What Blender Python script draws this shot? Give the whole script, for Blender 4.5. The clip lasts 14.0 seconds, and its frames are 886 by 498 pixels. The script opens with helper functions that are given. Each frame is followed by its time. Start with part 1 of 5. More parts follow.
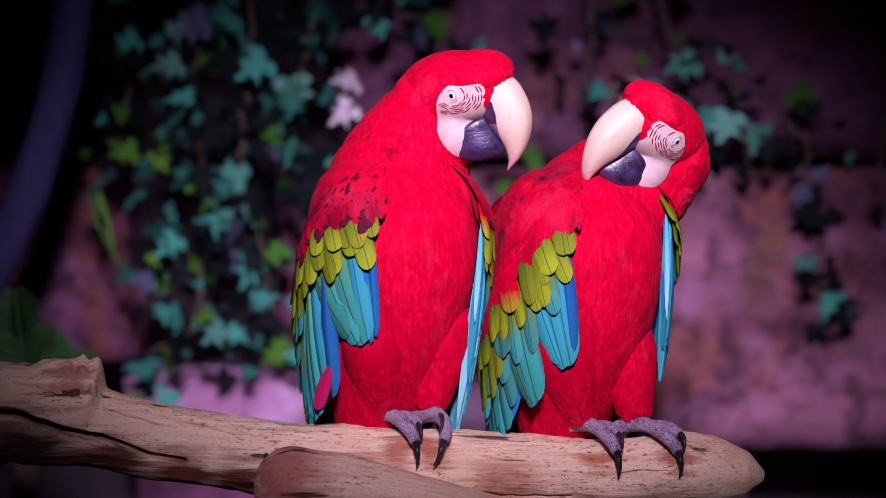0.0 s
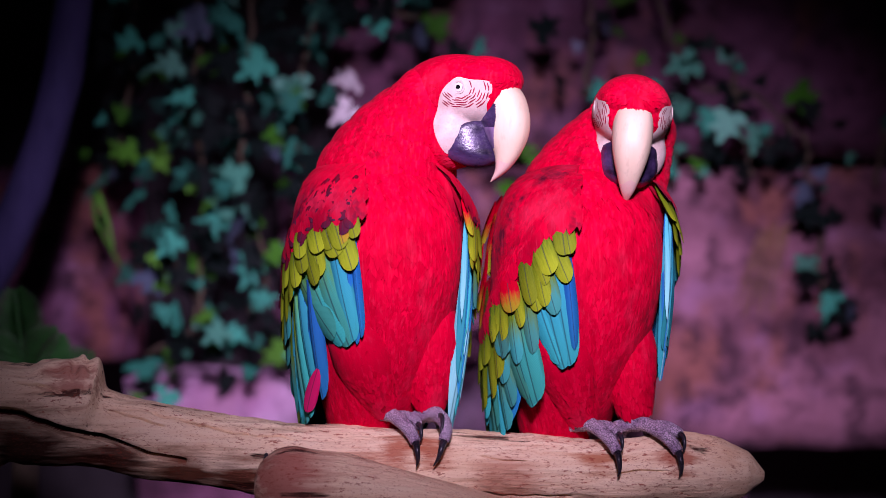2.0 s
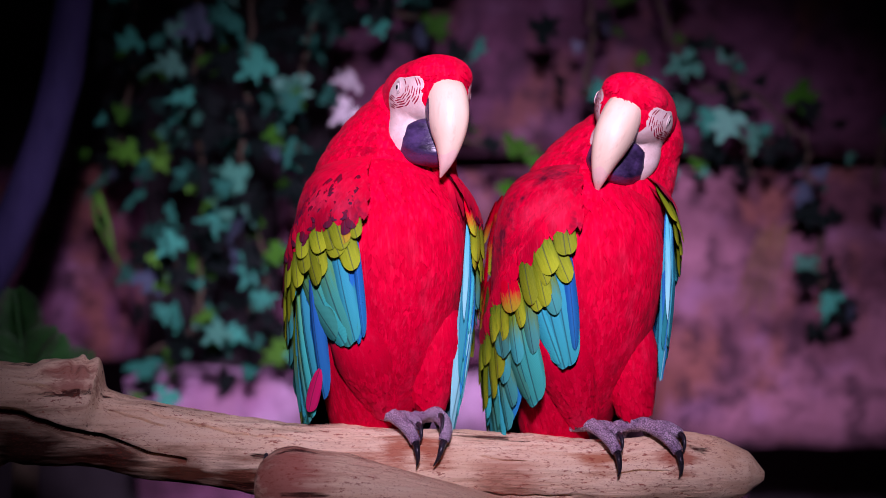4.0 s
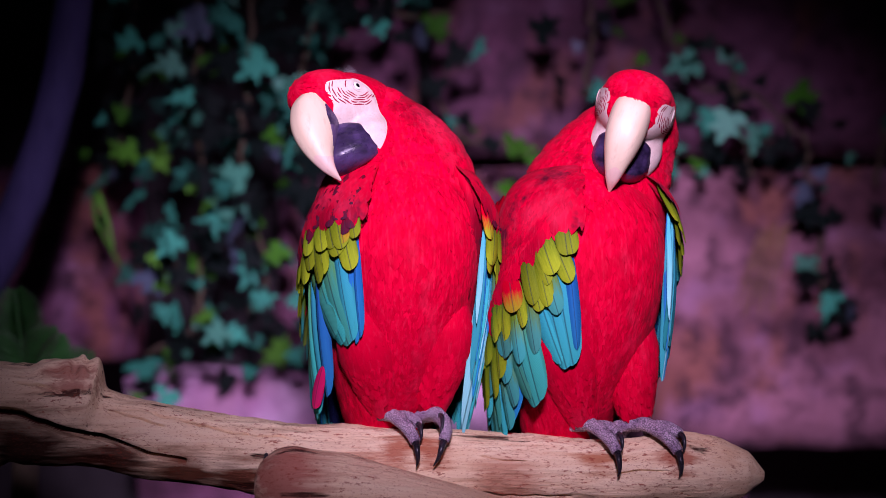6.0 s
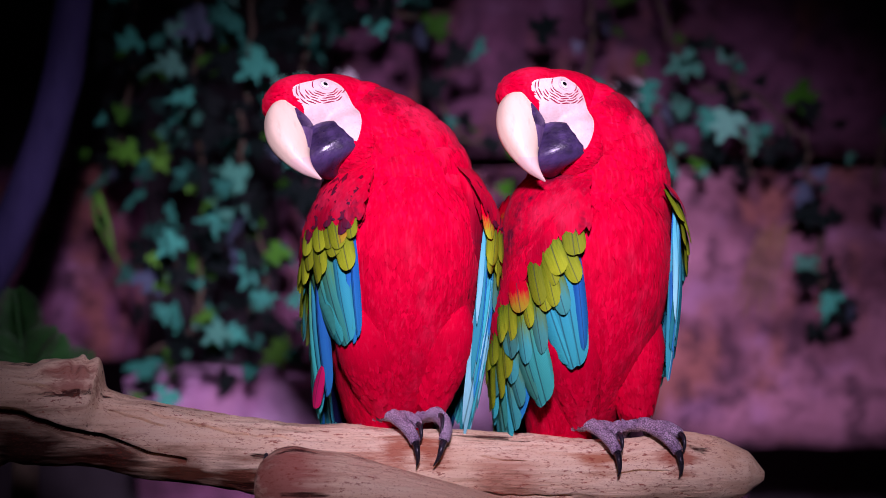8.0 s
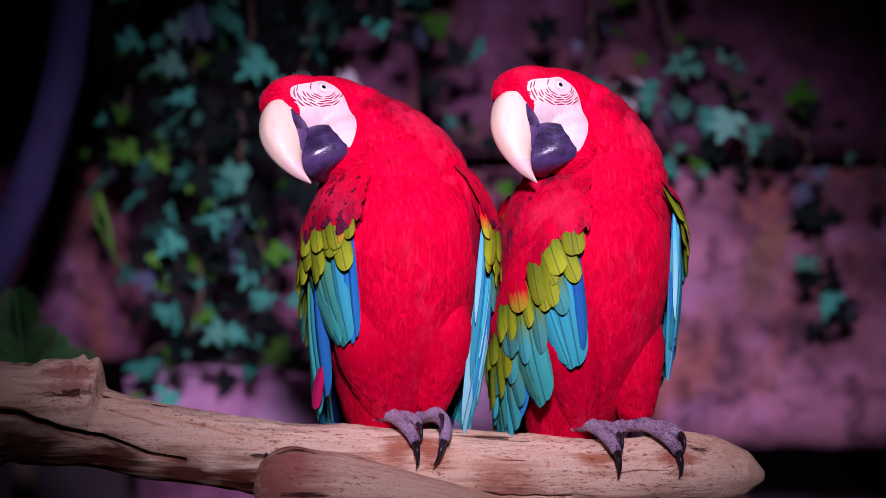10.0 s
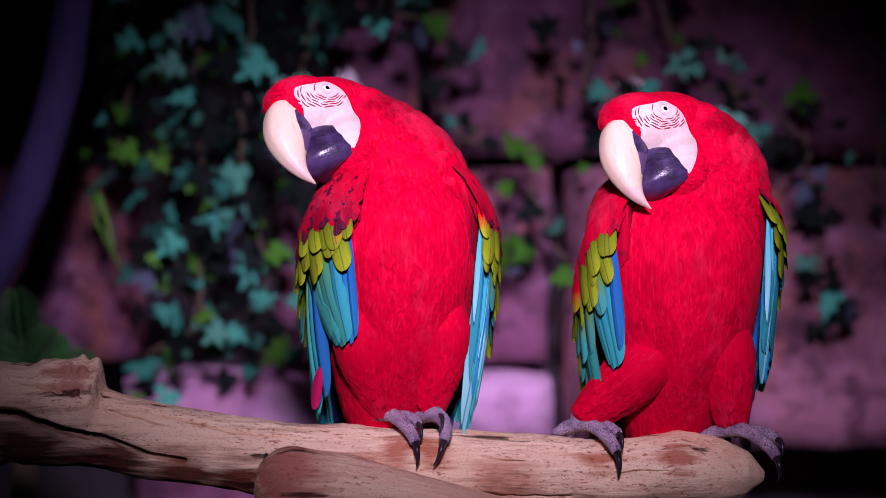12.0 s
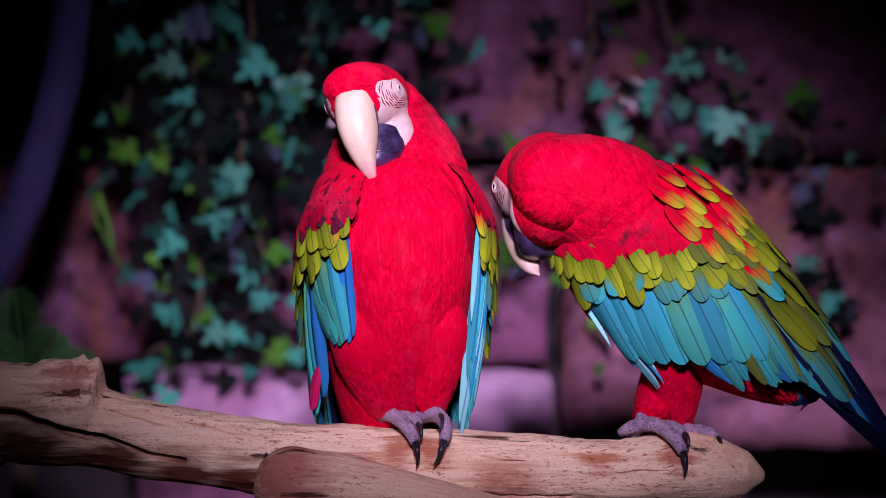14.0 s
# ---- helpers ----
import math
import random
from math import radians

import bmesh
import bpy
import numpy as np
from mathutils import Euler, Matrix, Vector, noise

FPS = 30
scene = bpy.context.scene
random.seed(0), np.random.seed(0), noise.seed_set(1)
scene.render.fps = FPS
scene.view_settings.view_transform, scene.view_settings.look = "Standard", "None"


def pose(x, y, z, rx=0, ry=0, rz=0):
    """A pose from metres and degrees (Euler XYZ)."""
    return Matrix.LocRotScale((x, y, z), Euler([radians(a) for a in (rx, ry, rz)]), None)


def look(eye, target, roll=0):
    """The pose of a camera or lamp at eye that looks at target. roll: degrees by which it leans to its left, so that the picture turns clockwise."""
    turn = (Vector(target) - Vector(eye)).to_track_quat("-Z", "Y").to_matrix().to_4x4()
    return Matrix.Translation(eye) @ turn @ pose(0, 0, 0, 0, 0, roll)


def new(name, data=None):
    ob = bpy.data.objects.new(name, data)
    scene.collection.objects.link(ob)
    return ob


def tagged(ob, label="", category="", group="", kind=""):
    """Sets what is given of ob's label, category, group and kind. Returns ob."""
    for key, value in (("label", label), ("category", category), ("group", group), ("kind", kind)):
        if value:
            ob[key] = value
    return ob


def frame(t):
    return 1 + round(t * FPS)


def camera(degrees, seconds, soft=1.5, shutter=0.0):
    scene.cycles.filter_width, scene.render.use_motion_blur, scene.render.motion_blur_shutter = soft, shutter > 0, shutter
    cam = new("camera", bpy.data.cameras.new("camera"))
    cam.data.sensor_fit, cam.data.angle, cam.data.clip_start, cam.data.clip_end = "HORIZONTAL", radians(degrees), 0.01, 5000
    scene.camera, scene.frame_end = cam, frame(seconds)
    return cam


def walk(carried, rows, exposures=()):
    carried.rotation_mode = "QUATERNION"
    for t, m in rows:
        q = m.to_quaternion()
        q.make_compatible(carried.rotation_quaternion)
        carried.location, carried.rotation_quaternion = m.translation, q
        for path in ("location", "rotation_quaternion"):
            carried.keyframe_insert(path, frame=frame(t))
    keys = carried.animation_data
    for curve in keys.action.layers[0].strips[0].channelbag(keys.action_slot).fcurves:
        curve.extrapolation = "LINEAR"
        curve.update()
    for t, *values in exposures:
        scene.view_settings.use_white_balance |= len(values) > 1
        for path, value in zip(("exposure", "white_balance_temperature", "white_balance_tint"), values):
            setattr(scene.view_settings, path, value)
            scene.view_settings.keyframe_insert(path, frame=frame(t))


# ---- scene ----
# camera: a long lens, standing still
CAM_Y, CAM_Z = -3.176, 1.6
cam = camera(20, 14.0, 0.45)
cam.data.dof.use_dof = True
cam.data.dof.focus_distance = 3.12
cam.data.dof.aperture_fstop = 2.1
EYE = look((0, CAM_Y, CAM_Z), (0, 0, CAM_Z))
walk(cam, [(0.0, EYE), (14.0, EYE)], [(0.0, 0.0, 5800, 70), (14.0, 0.0, 5800, 70)])

def spot_at(px, py, depth):
    """World place of a direction seen from the camera's stand (in fractions of the view's width, from its middle) at a depth."""
    k = (depth - CAM_Y) * 2 * math.tan(radians(10))
    return Vector((px * k, depth, CAM_Z - py * k))


def at(x, y, depth):
    return spot_at((x - 784) / 1568, (y - 441) / 1568, depth)


# light: an added key spot whose soft cone dims the view's edges, and dim daylight
world = bpy.data.worlds.new("sky")
scene.world = world
world.use_nodes = True
wn = world.node_tree
sky = wn.nodes.new("ShaderNodeTexSky")
sky.sky_type, sky.sun_disc = "NISHITA", False
sky.sun_elevation, sky.sun_rotation = radians(50), radians(160)
wn.nodes["Background"].inputs["Strength"].default_value = 0.003
wn.links.new(sky.outputs[0], wn.nodes["Background"].inputs["Color"])

key_data = bpy.data.lights.new("vignette_key", "SPOT")
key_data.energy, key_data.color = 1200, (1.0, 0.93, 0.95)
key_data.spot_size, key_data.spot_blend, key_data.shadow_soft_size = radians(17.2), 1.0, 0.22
key = new("vignette_key", key_data)
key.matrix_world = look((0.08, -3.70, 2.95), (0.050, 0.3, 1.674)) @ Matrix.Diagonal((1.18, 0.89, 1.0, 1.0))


# ---- materials ----
def nodes_of(name):
    m = bpy.data.materials.new(name)
    m.use_nodes = True
    nt = m.node_tree
    return m, nt, nt.nodes["Principled BSDF"]


def mixed(nt, fac, a, b, blend="MIX"):
    n = nt.nodes.new("ShaderNodeMix")
    n.data_type, n.blend_type = "RGBA", blend
    for sock, v in ((n.inputs["Factor"], fac), (n.inputs[6], a), (n.inputs[7], b)):
        if isinstance(v, bpy.types.NodeSocket):
            nt.links.new(v, sock)
        elif isinstance(v, (int, float)):
            sock.default_value = v
        else:
            sock.default_value = (*v, 1)
    return n.outputs[2]


def noise_tex(nt, scale, detail=6, stretch=(1, 1, 1), rough=0.55, coord="Object"):
    tc, mp, n = (nt.nodes.new("ShaderNode" + k) for k in ("TexCoord", "Mapping", "TexNoise"))
    mp.inputs["Scale"].default_value = stretch
    n.inputs["Scale"].default_value, n.inputs["Detail"].default_value = scale, detail
    n.inputs["Roughness"].default_value = rough
    nt.links.new(tc.outputs[coord], mp.inputs["Vector"])
    nt.links.new(mp.outputs[0], n.inputs["Vector"])
    return n.outputs["Fac"]


def ramp(nt, fac, lo, hi, a=0.0, b=1.0):
    n = nt.nodes.new("ShaderNodeMapRange")
    for i, v in enumerate((lo, hi, a, b)):
        n.inputs[i + 1].default_value = v
    nt.links.new(fac, n.inputs[0])
    return n.outputs[0]


def bumped(nt, bsdf, height, strength, dist):
    b = nt.nodes.new("ShaderNodeBump")
    b.inputs["Strength"].default_value, b.inputs["Distance"].default_value = strength, dist
    nt.links.new(height, b.inputs["Height"])
    nt.links.new(b.outputs[0], bsdf.inputs["Normal"])


def plain(name, a, b, scale=20, rough=0.6, bump=0.3, dist=0.002, stretch=(1, 1, 1), spec=0.4, detail=6):
    """A surface that varies between two colours at two scales, with relief."""
    m, nt, p = nodes_of(name)
    n1, n2 = noise_tex(nt, scale, detail, stretch), noise_tex(nt, scale * 7, 3, stretch)
    c = mixed(nt, ramp(nt, n1, 0.35, 0.65), a, b)
    dark = [0.7 * x for x in a]
    c = mixed(nt, ramp(nt, n2, 0.55, 0.75, 0, 0.5), c, dark)
    nt.links.new(c, p.inputs["Base Color"])
    nt.links.new(ramp(nt, n2, 0.3, 0.7, rough - 0.1, rough + 0.1), p.inputs["Roughness"])
    p.inputs["Specular IOR Level"].default_value = spec
    bumped(nt, p, n2, bump, dist)
    return m


def plumage_mat(name, a, b, dark=(0.1, 0.0, 0.01), dark_amount=0.0, ruffle=1.0, crown=None):
    """Short contour feathers: each one a shade of its own, soft sheen, fine barbs."""
    m, nt, p = nodes_of(name)
    g = nt.nodes.new("ShaderNodeNewGeometry")
    c = mixed(nt, g.outputs["Random Per Island"], a, b)
    n1 = noise_tex(nt, 26, 5, (1, 1, 0.7))
    c = mixed(nt, ramp(nt, n1, 0.5, 0.72, 0, 0.7), c, [0.72 * x for x in b])
    n2 = noise_tex(nt, 15, 5, (1.3, 1, 0.6))
    c = mixed(nt, ramp(nt, n2, 0.56, 0.74, 0, 0.5), c, [min(0.95, 1.12 * a[0]), a[1] + 0.030, a[2] + 0.055])
    if dark_amount:
        n3 = noise_tex(nt, 30, 4, (0.8, 1, 1.2))
        c = mixed(nt, ramp(nt, n3, 0.57, 0.72, 0, dark_amount), c, dark)
    nt.links.new(c, p.inputs["Base Color"])
    p.inputs["Roughness"].default_value = 0.75
    p.inputs["Specular IOR Level"].default_value = 0.06
    p.inputs["Sheen Weight"].default_value = 0.04
    p.inputs["Sheen Tint"].default_value = (1, 0.25, 0.35, 1)
    if crown:
        # the colour turns towards the top of the wing
        tc, sep = nt.nodes.new("ShaderNodeTexCoord"), nt.nodes.new("ShaderNodeSeparateXYZ")
        wob = nt.nodes.new("ShaderNodeMath")
        wob.operation = "MULTIPLY_ADD"
        wob.inputs[1].default_value = 0.06
        nt.links.new(tc.outputs["Object"], sep.inputs[0])
        nt.links.new(n1, wob.inputs[0])
        nt.links.new(sep.outputs["Z"], wob.inputs[2])
        c = mixed(nt, ramp(nt, wob.outputs[0], 0.305, 0.365), c, crown)
    c2 = mixed(nt, ramp(nt, noise_tex(nt, 280, 3, (1, 1, 0.10)), 0.54, 0.74, 0, 0.25), c, [min(0.95, 1.15 * a[0]), a[1] + 0.035, a[2] + 0.060])
    nt.links.new(c2, p.inputs["Base Color"])
    tall = nt.nodes.new("ShaderNodeMath")
    tall.operation = "MULTIPLY_ADD"
    tall.inputs[1].default_value = ruffle
    nt.links.new(noise_tex(nt, 42, 3, (0.8, 1, 1.1)), tall.inputs[0])
    nt.links.new(noise_tex(nt, 300, 3, (1, 1, 0.22)), tall.inputs[2])
    bumped(nt, p, tall.outputs[0], 0.5, 0.0016)
    return m


def feather_mat(name, base, tip, lo=0.45, hi=0.8, rough=0.5, shaft=(0.02, 0.03, 0.04)):
    """A vaned feather: colour from root to tip, slanting barbs, a darker shaft."""
    m, nt, p = nodes_of(name)
    tc, sep = nt.nodes.new("ShaderNodeTexCoord"), nt.nodes.new("ShaderNodeSeparateXYZ")
    nt.links.new(tc.outputs["Object"], sep.inputs[0])
    info = nt.nodes.new("ShaderNodeObjectInfo")
    n1 = noise_tex(nt, 5, 3, (3, 1, 1))
    add = nt.nodes.new("ShaderNodeMath")
    add.operation = "ADD"
    nt.links.new(sep.outputs["Y"], add.inputs[0])
    nt.links.new(ramp(nt, n1, 0.3, 0.7, -0.12, 0.12), add.inputs[1])
    c = mixed(nt, ramp(nt, add.outputs[0], lo, hi), base, tip)
    c = mixed(nt, ramp(nt, info.outputs["Random"], 0, 1, 0.0, 0.55), c, [0.42 * base[0] + 0.01, 0.40 * base[1], 0.5 * base[2]])
    ab = nt.nodes.new("ShaderNodeMath")
    ab.operation = "ABSOLUTE"
    nt.links.new(sep.outputs["X"], ab.inputs[0])
    c = mixed(nt, ramp(nt, ab.outputs[0], 0.012, 0.035, 0.65, 0.0), c, shaft)
    c = mixed(nt, ramp(nt, ab.outputs[0], 0.38, 0.5, 0.0, 0.6), c, [0.25 * x for x in base])
    nt.links.new(c, p.inputs["Base Color"])
    p.inputs["Roughness"].default_value = rough + 0.1
    p.inputs["Specular IOR Level"].default_value = 0.05
    # barbs run out from the shaft and towards the tip
    slant = nt.nodes.new("ShaderNodeMath")
    slant.operation = "MULTIPLY_ADD"
    slant.inputs[1].default_value = -0.35
    nt.links.new(ab.outputs[0], slant.inputs[0])
    nt.links.new(sep.outputs["Y"], slant.inputs[2])
    w = nt.nodes.new("ShaderNodeMath")
    w.operation = "MULTIPLY"
    w.inputs[1].default_value = 330
    nt.links.new(slant.outputs[0], w.inputs[0])
    s = nt.nodes.new("ShaderNodeMath")
    s.operation = "SINE"
    nt.links.new(w.outputs[0], s.inputs[0])
    bumped(nt, p, s.outputs[0], 0.12, 0.0006)
    return m


RED = plumage_mat("red_plumage", (0.74, 0.005, 0.026), (0.56, 0.002, 0.014))
# neck blotches: black feather bits, and painted shade between the ruffles
RED_NECK = plumage_mat("red_neck_plumage", (0.72, 0.004, 0.024), (0.50, 0.002, 0.012), (0.10, 0.0, 0.008), 0.45, 7.0)
# shoulders: dark-tipped feathers, and the shade on them put into deeper reds
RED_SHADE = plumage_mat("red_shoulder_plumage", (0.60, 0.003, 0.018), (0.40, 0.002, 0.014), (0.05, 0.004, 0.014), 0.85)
MAROON_SHADE = plumage_mat("shaded_maroon_shoulder", (0.46, 0.003, 0.016), (0.24, 0.002, 0.012), (0.04, 0.006, 0.02), 0.9, 1.0, (0.70, 0.004, 0.020))
F_GREEN = feather_mat("green_feather", (0.09, 0.17, 0.002), (0.31, 0.43, 0.004), 0.2, 0.85)
F_OLIVE = feather_mat("olive_feather", (0.10, 0.14, 0.012), (0.13, 0.22, 0.03), 0.3, 0.9)
F_TEAL = feather_mat("green_to_blue_feather", (0.12, 0.25, 0.003), (0.001, 0.40, 0.36), 0.35, 0.75)
F_SEA = feather_mat("sea_green_feather", (0.08, 0.32, 0.05), (0.001, 0.46, 0.36), 0.08, 0.5)
F_MAROON = feather_mat("maroon_feather", (0.20, 0.003, 0.014), (0.07, 0.012, 0.03), 0.3, 0.9)
F_FIRE = feather_mat("red_to_lime_feather", (0.62, 0.004, 0.012), (0.34, 0.44, 0.004), 0.5, 0.85)
F_BLUE = feather_mat("turquoise_feather", (0.001, 0.36, 0.40), (0.001, 0.47, 0.42), 0.3, 0.9)
F_DEEP = feather_mat("deep_blue_feather", (0.001, 0.15, 0.42), (0.001, 0.28, 0.50), 0.3, 0.9)
LINE = plain("dark_red_bristle", (0.36, 0.005, 0.03), (0.20, 0.003, 0.016), 90, 0.7, 0.1, 0.0005)
RUMP = plumage_mat("blue_rump_plumage", (0.02, 0.16, 0.36), (0.02, 0.24, 0.40))
F_NAVY = feather_mat("navy_flight_feather", (0.001, 0.008, 0.035), (0.001, 0.016, 0.06), 0.3, 0.9)
# turquoise with its whitish sheen put into the colour
F_SHEEN = feather_mat("sheen_turquoise_feather", (0.04, 0.46, 0.48), (0.22, 0.70, 0.64), 0.2, 0.8)
F_PINK = feather_mat("pink_feather", (0.75, 0.02, 0.12), (0.8, 0.03, 0.16), 0.3, 0.9)
F_RED = feather_mat("crimson_tail_feather", (0.12, 0.002, 0.012), (0.002, 0.02, 0.07), 0.3, 0.6)
BARE = plain("bare_face_skin", (0.54, 0.42, 0.34), (0.66, 0.55, 0.46), 60, 0.55, 0.3, 0.0008)
HORN = plain("bone_white_horn", (0.64, 0.53, 0.33), (0.74, 0.63, 0.42), 22, 0.5, 0.3, 0.0008, (1, 1, 0.3))
HORN_TIP = plain("peach_horn_tip", (0.66, 0.46, 0.34), (0.74, 0.57, 0.44), 22, 0.4, 0.15, 0.0006, (1, 1, 0.3))
DARK_HORN = plain("purplish_black_horn", (0.010, 0.006, 0.020), (0.075, 0.045, 0.125), 30, 0.36, 0.5, 0.0012, (0.5, 1, 1.6), 0.7)
# lilac gloss of the dark cutting edge, painted as a paler horn
SHEEN_HORN = plain("lavender_sheen_horn", (0.10, 0.06, 0.13), (0.32, 0.22, 0.36), 40, 0.4, 0.2, 0.0006, (1, 1, 0.3))
def scaly(name, a, b, scale):
    """Small hard scales with dark creases."""
    m, nt, p = nodes_of(name)
    tc, v = nt.nodes.new("ShaderNodeTexCoord"), nt.nodes.new("ShaderNodeTexVoronoi")
    v.feature = "DISTANCE_TO_EDGE"
    v.inputs["Scale"].default_value = scale
    nt.links.new(tc.outputs["Object"], v.inputs["Vector"])
    c = mixed(nt, ramp(nt, noise_tex(nt, 60, 4), 0.35, 0.65), a, b)
    c = mixed(nt, ramp(nt, v.outputs[0], 0.02, 0.14, 0.85, 0.0), c, [0.12 * x for x in a])
    nt.links.new(c, p.inputs["Base Color"])
    p.inputs["Roughness"].default_value = 0.6
    bumped(nt, p, ramp(nt, v.outputs[0], 0.0, 0.2), 0.9, 0.0015)
    return m


SKIN = scaly("scaly_grey_skin", (0.44, 0.30, 0.44), (0.82, 0.66, 0.78), 330)
CLAW = plain("black_claw", (0.012, 0.010, 0.014), (0.03, 0.026, 0.034), 60, 0.3, 0.1, 0.0005)
IRIS = plain("pale_iris", (0.72, 0.68, 0.52), (0.8, 0.78, 0.66), 300, 0.2, 0.05, 0.0003)
PUPIL = plain("black_pupil", (0.004, 0.004, 0.005), (0.006, 0.006, 0.007), 50, 0.08, 0.0, 0.0001)
def leaf_mat(name, dark, light):
    m, nt, p = nodes_of(name)
    info = nt.nodes.new("ShaderNodeObjectInfo")
    # leaf by leaf from dark to light: shade and light put into the colour
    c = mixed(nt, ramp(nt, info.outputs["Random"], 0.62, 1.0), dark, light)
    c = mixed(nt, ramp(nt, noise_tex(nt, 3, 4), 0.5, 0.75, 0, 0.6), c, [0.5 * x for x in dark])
    nt.links.new(c, p.inputs["Base Color"])
    p.inputs["Roughness"].default_value = 0.5
    p.inputs["Specular IOR Level"].default_value = 0.25
    bumped(nt, p, noise_tex(nt, 9, 3), 0.5, 0.05)
    return m


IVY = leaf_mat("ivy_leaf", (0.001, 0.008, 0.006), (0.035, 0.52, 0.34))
IVY_YOUNG = leaf_mat("young_ivy_leaf", (0.03, 0.20, 0.006), (0.13, 0.46, 0.04))
# two paler leaf colours paint the lit and the glossy leaves
IVY_LIT = leaf_mat("lit_ivy_leaf", (0.05, 0.30, 0.19), (0.20, 0.70, 0.48))
IVY_SHEEN = leaf_mat("sheen_ivy_leaf", (0.10, 0.14, 0.20), (0.34, 0.36, 0.46))
IVY_PALE = plain("pale_variegated_leaf", (0.55, 0.50, 0.50), (0.75, 0.70, 0.70), 9, 0.5, 0.3, 0.002)
STEM = plain("ivy_stem", (0.07, 0.05, 0.03), (0.12, 0.09, 0.05), 40, 0.8, 0.6, 0.003)
STEM_DRY = plain("dry_root", (0.20, 0.10, 0.05), (0.32, 0.18, 0.09), 40, 0.9, 0.4, 0.003)
FERN = plain("dark_fern", (0.01, 0.075, 0.012), (0.025, 0.16, 0.03), 12, 0.5, 0.3, 0.002)
BARK = plain("grey_limb_bark", (0.030, 0.026, 0.085), (0.062, 0.052, 0.15), 12, 0.85, 0.7, 0.006, (1, 1, 0.3))
EARTH = plain("bare_earth", (0.07, 0.05, 0.04), (0.12, 0.09, 0.07), 5, 0.95, 0.8, 0.02)
# near-black, so that the gaps in the stone look deep in shade
PLASTER = plain("shade_dark_render", (0.016, 0.012, 0.014), (0.03, 0.024, 0.026), 3, 0.9, 0.5, 0.01)


def stone_mat(name, low, high, wear=1.0):
    m, nt, p = nodes_of(name)
    n1, n2, n3, n4 = noise_tex(nt, 3.0, 8, (1, 1, 1.3), 0.65), noise_tex(nt, 17, 8, (1, 1, 1), 0.7), noise_tex(nt, 6, 5, (1.6, 1, 0.7)), noise_tex(nt, 10, 6)
    info = nt.nodes.new("ShaderNodeObjectInfo")
    c = mixed(nt, ramp(nt, n1, 0.40, 0.60), low, high)
    c = mixed(nt, ramp(nt, n3, 0.53, 0.62, 0, 0.75 * wear), c, (0.38, 0.13, 0.09))
    c = mixed(nt, ramp(nt, n4, 0.55, 0.70, 0, 0.6), c, (0.52, 0.25, 0.42))
    c = mixed(nt, ramp(nt, n2, 0.48, 0.62, 0, 0.8 * wear), c, (0.045, 0.014, 0.026))
    c = mixed(nt, ramp(nt, info.outputs["Random"], 0, 1, 0, 0.3 * wear), c, (0.14, 0.07, 0.11))
    nt.links.new(c, p.inputs["Base Color"])
    p.inputs["Roughness"].default_value = 0.9
    bumped(nt, p, n2, 0.9, 0.03)
    return m


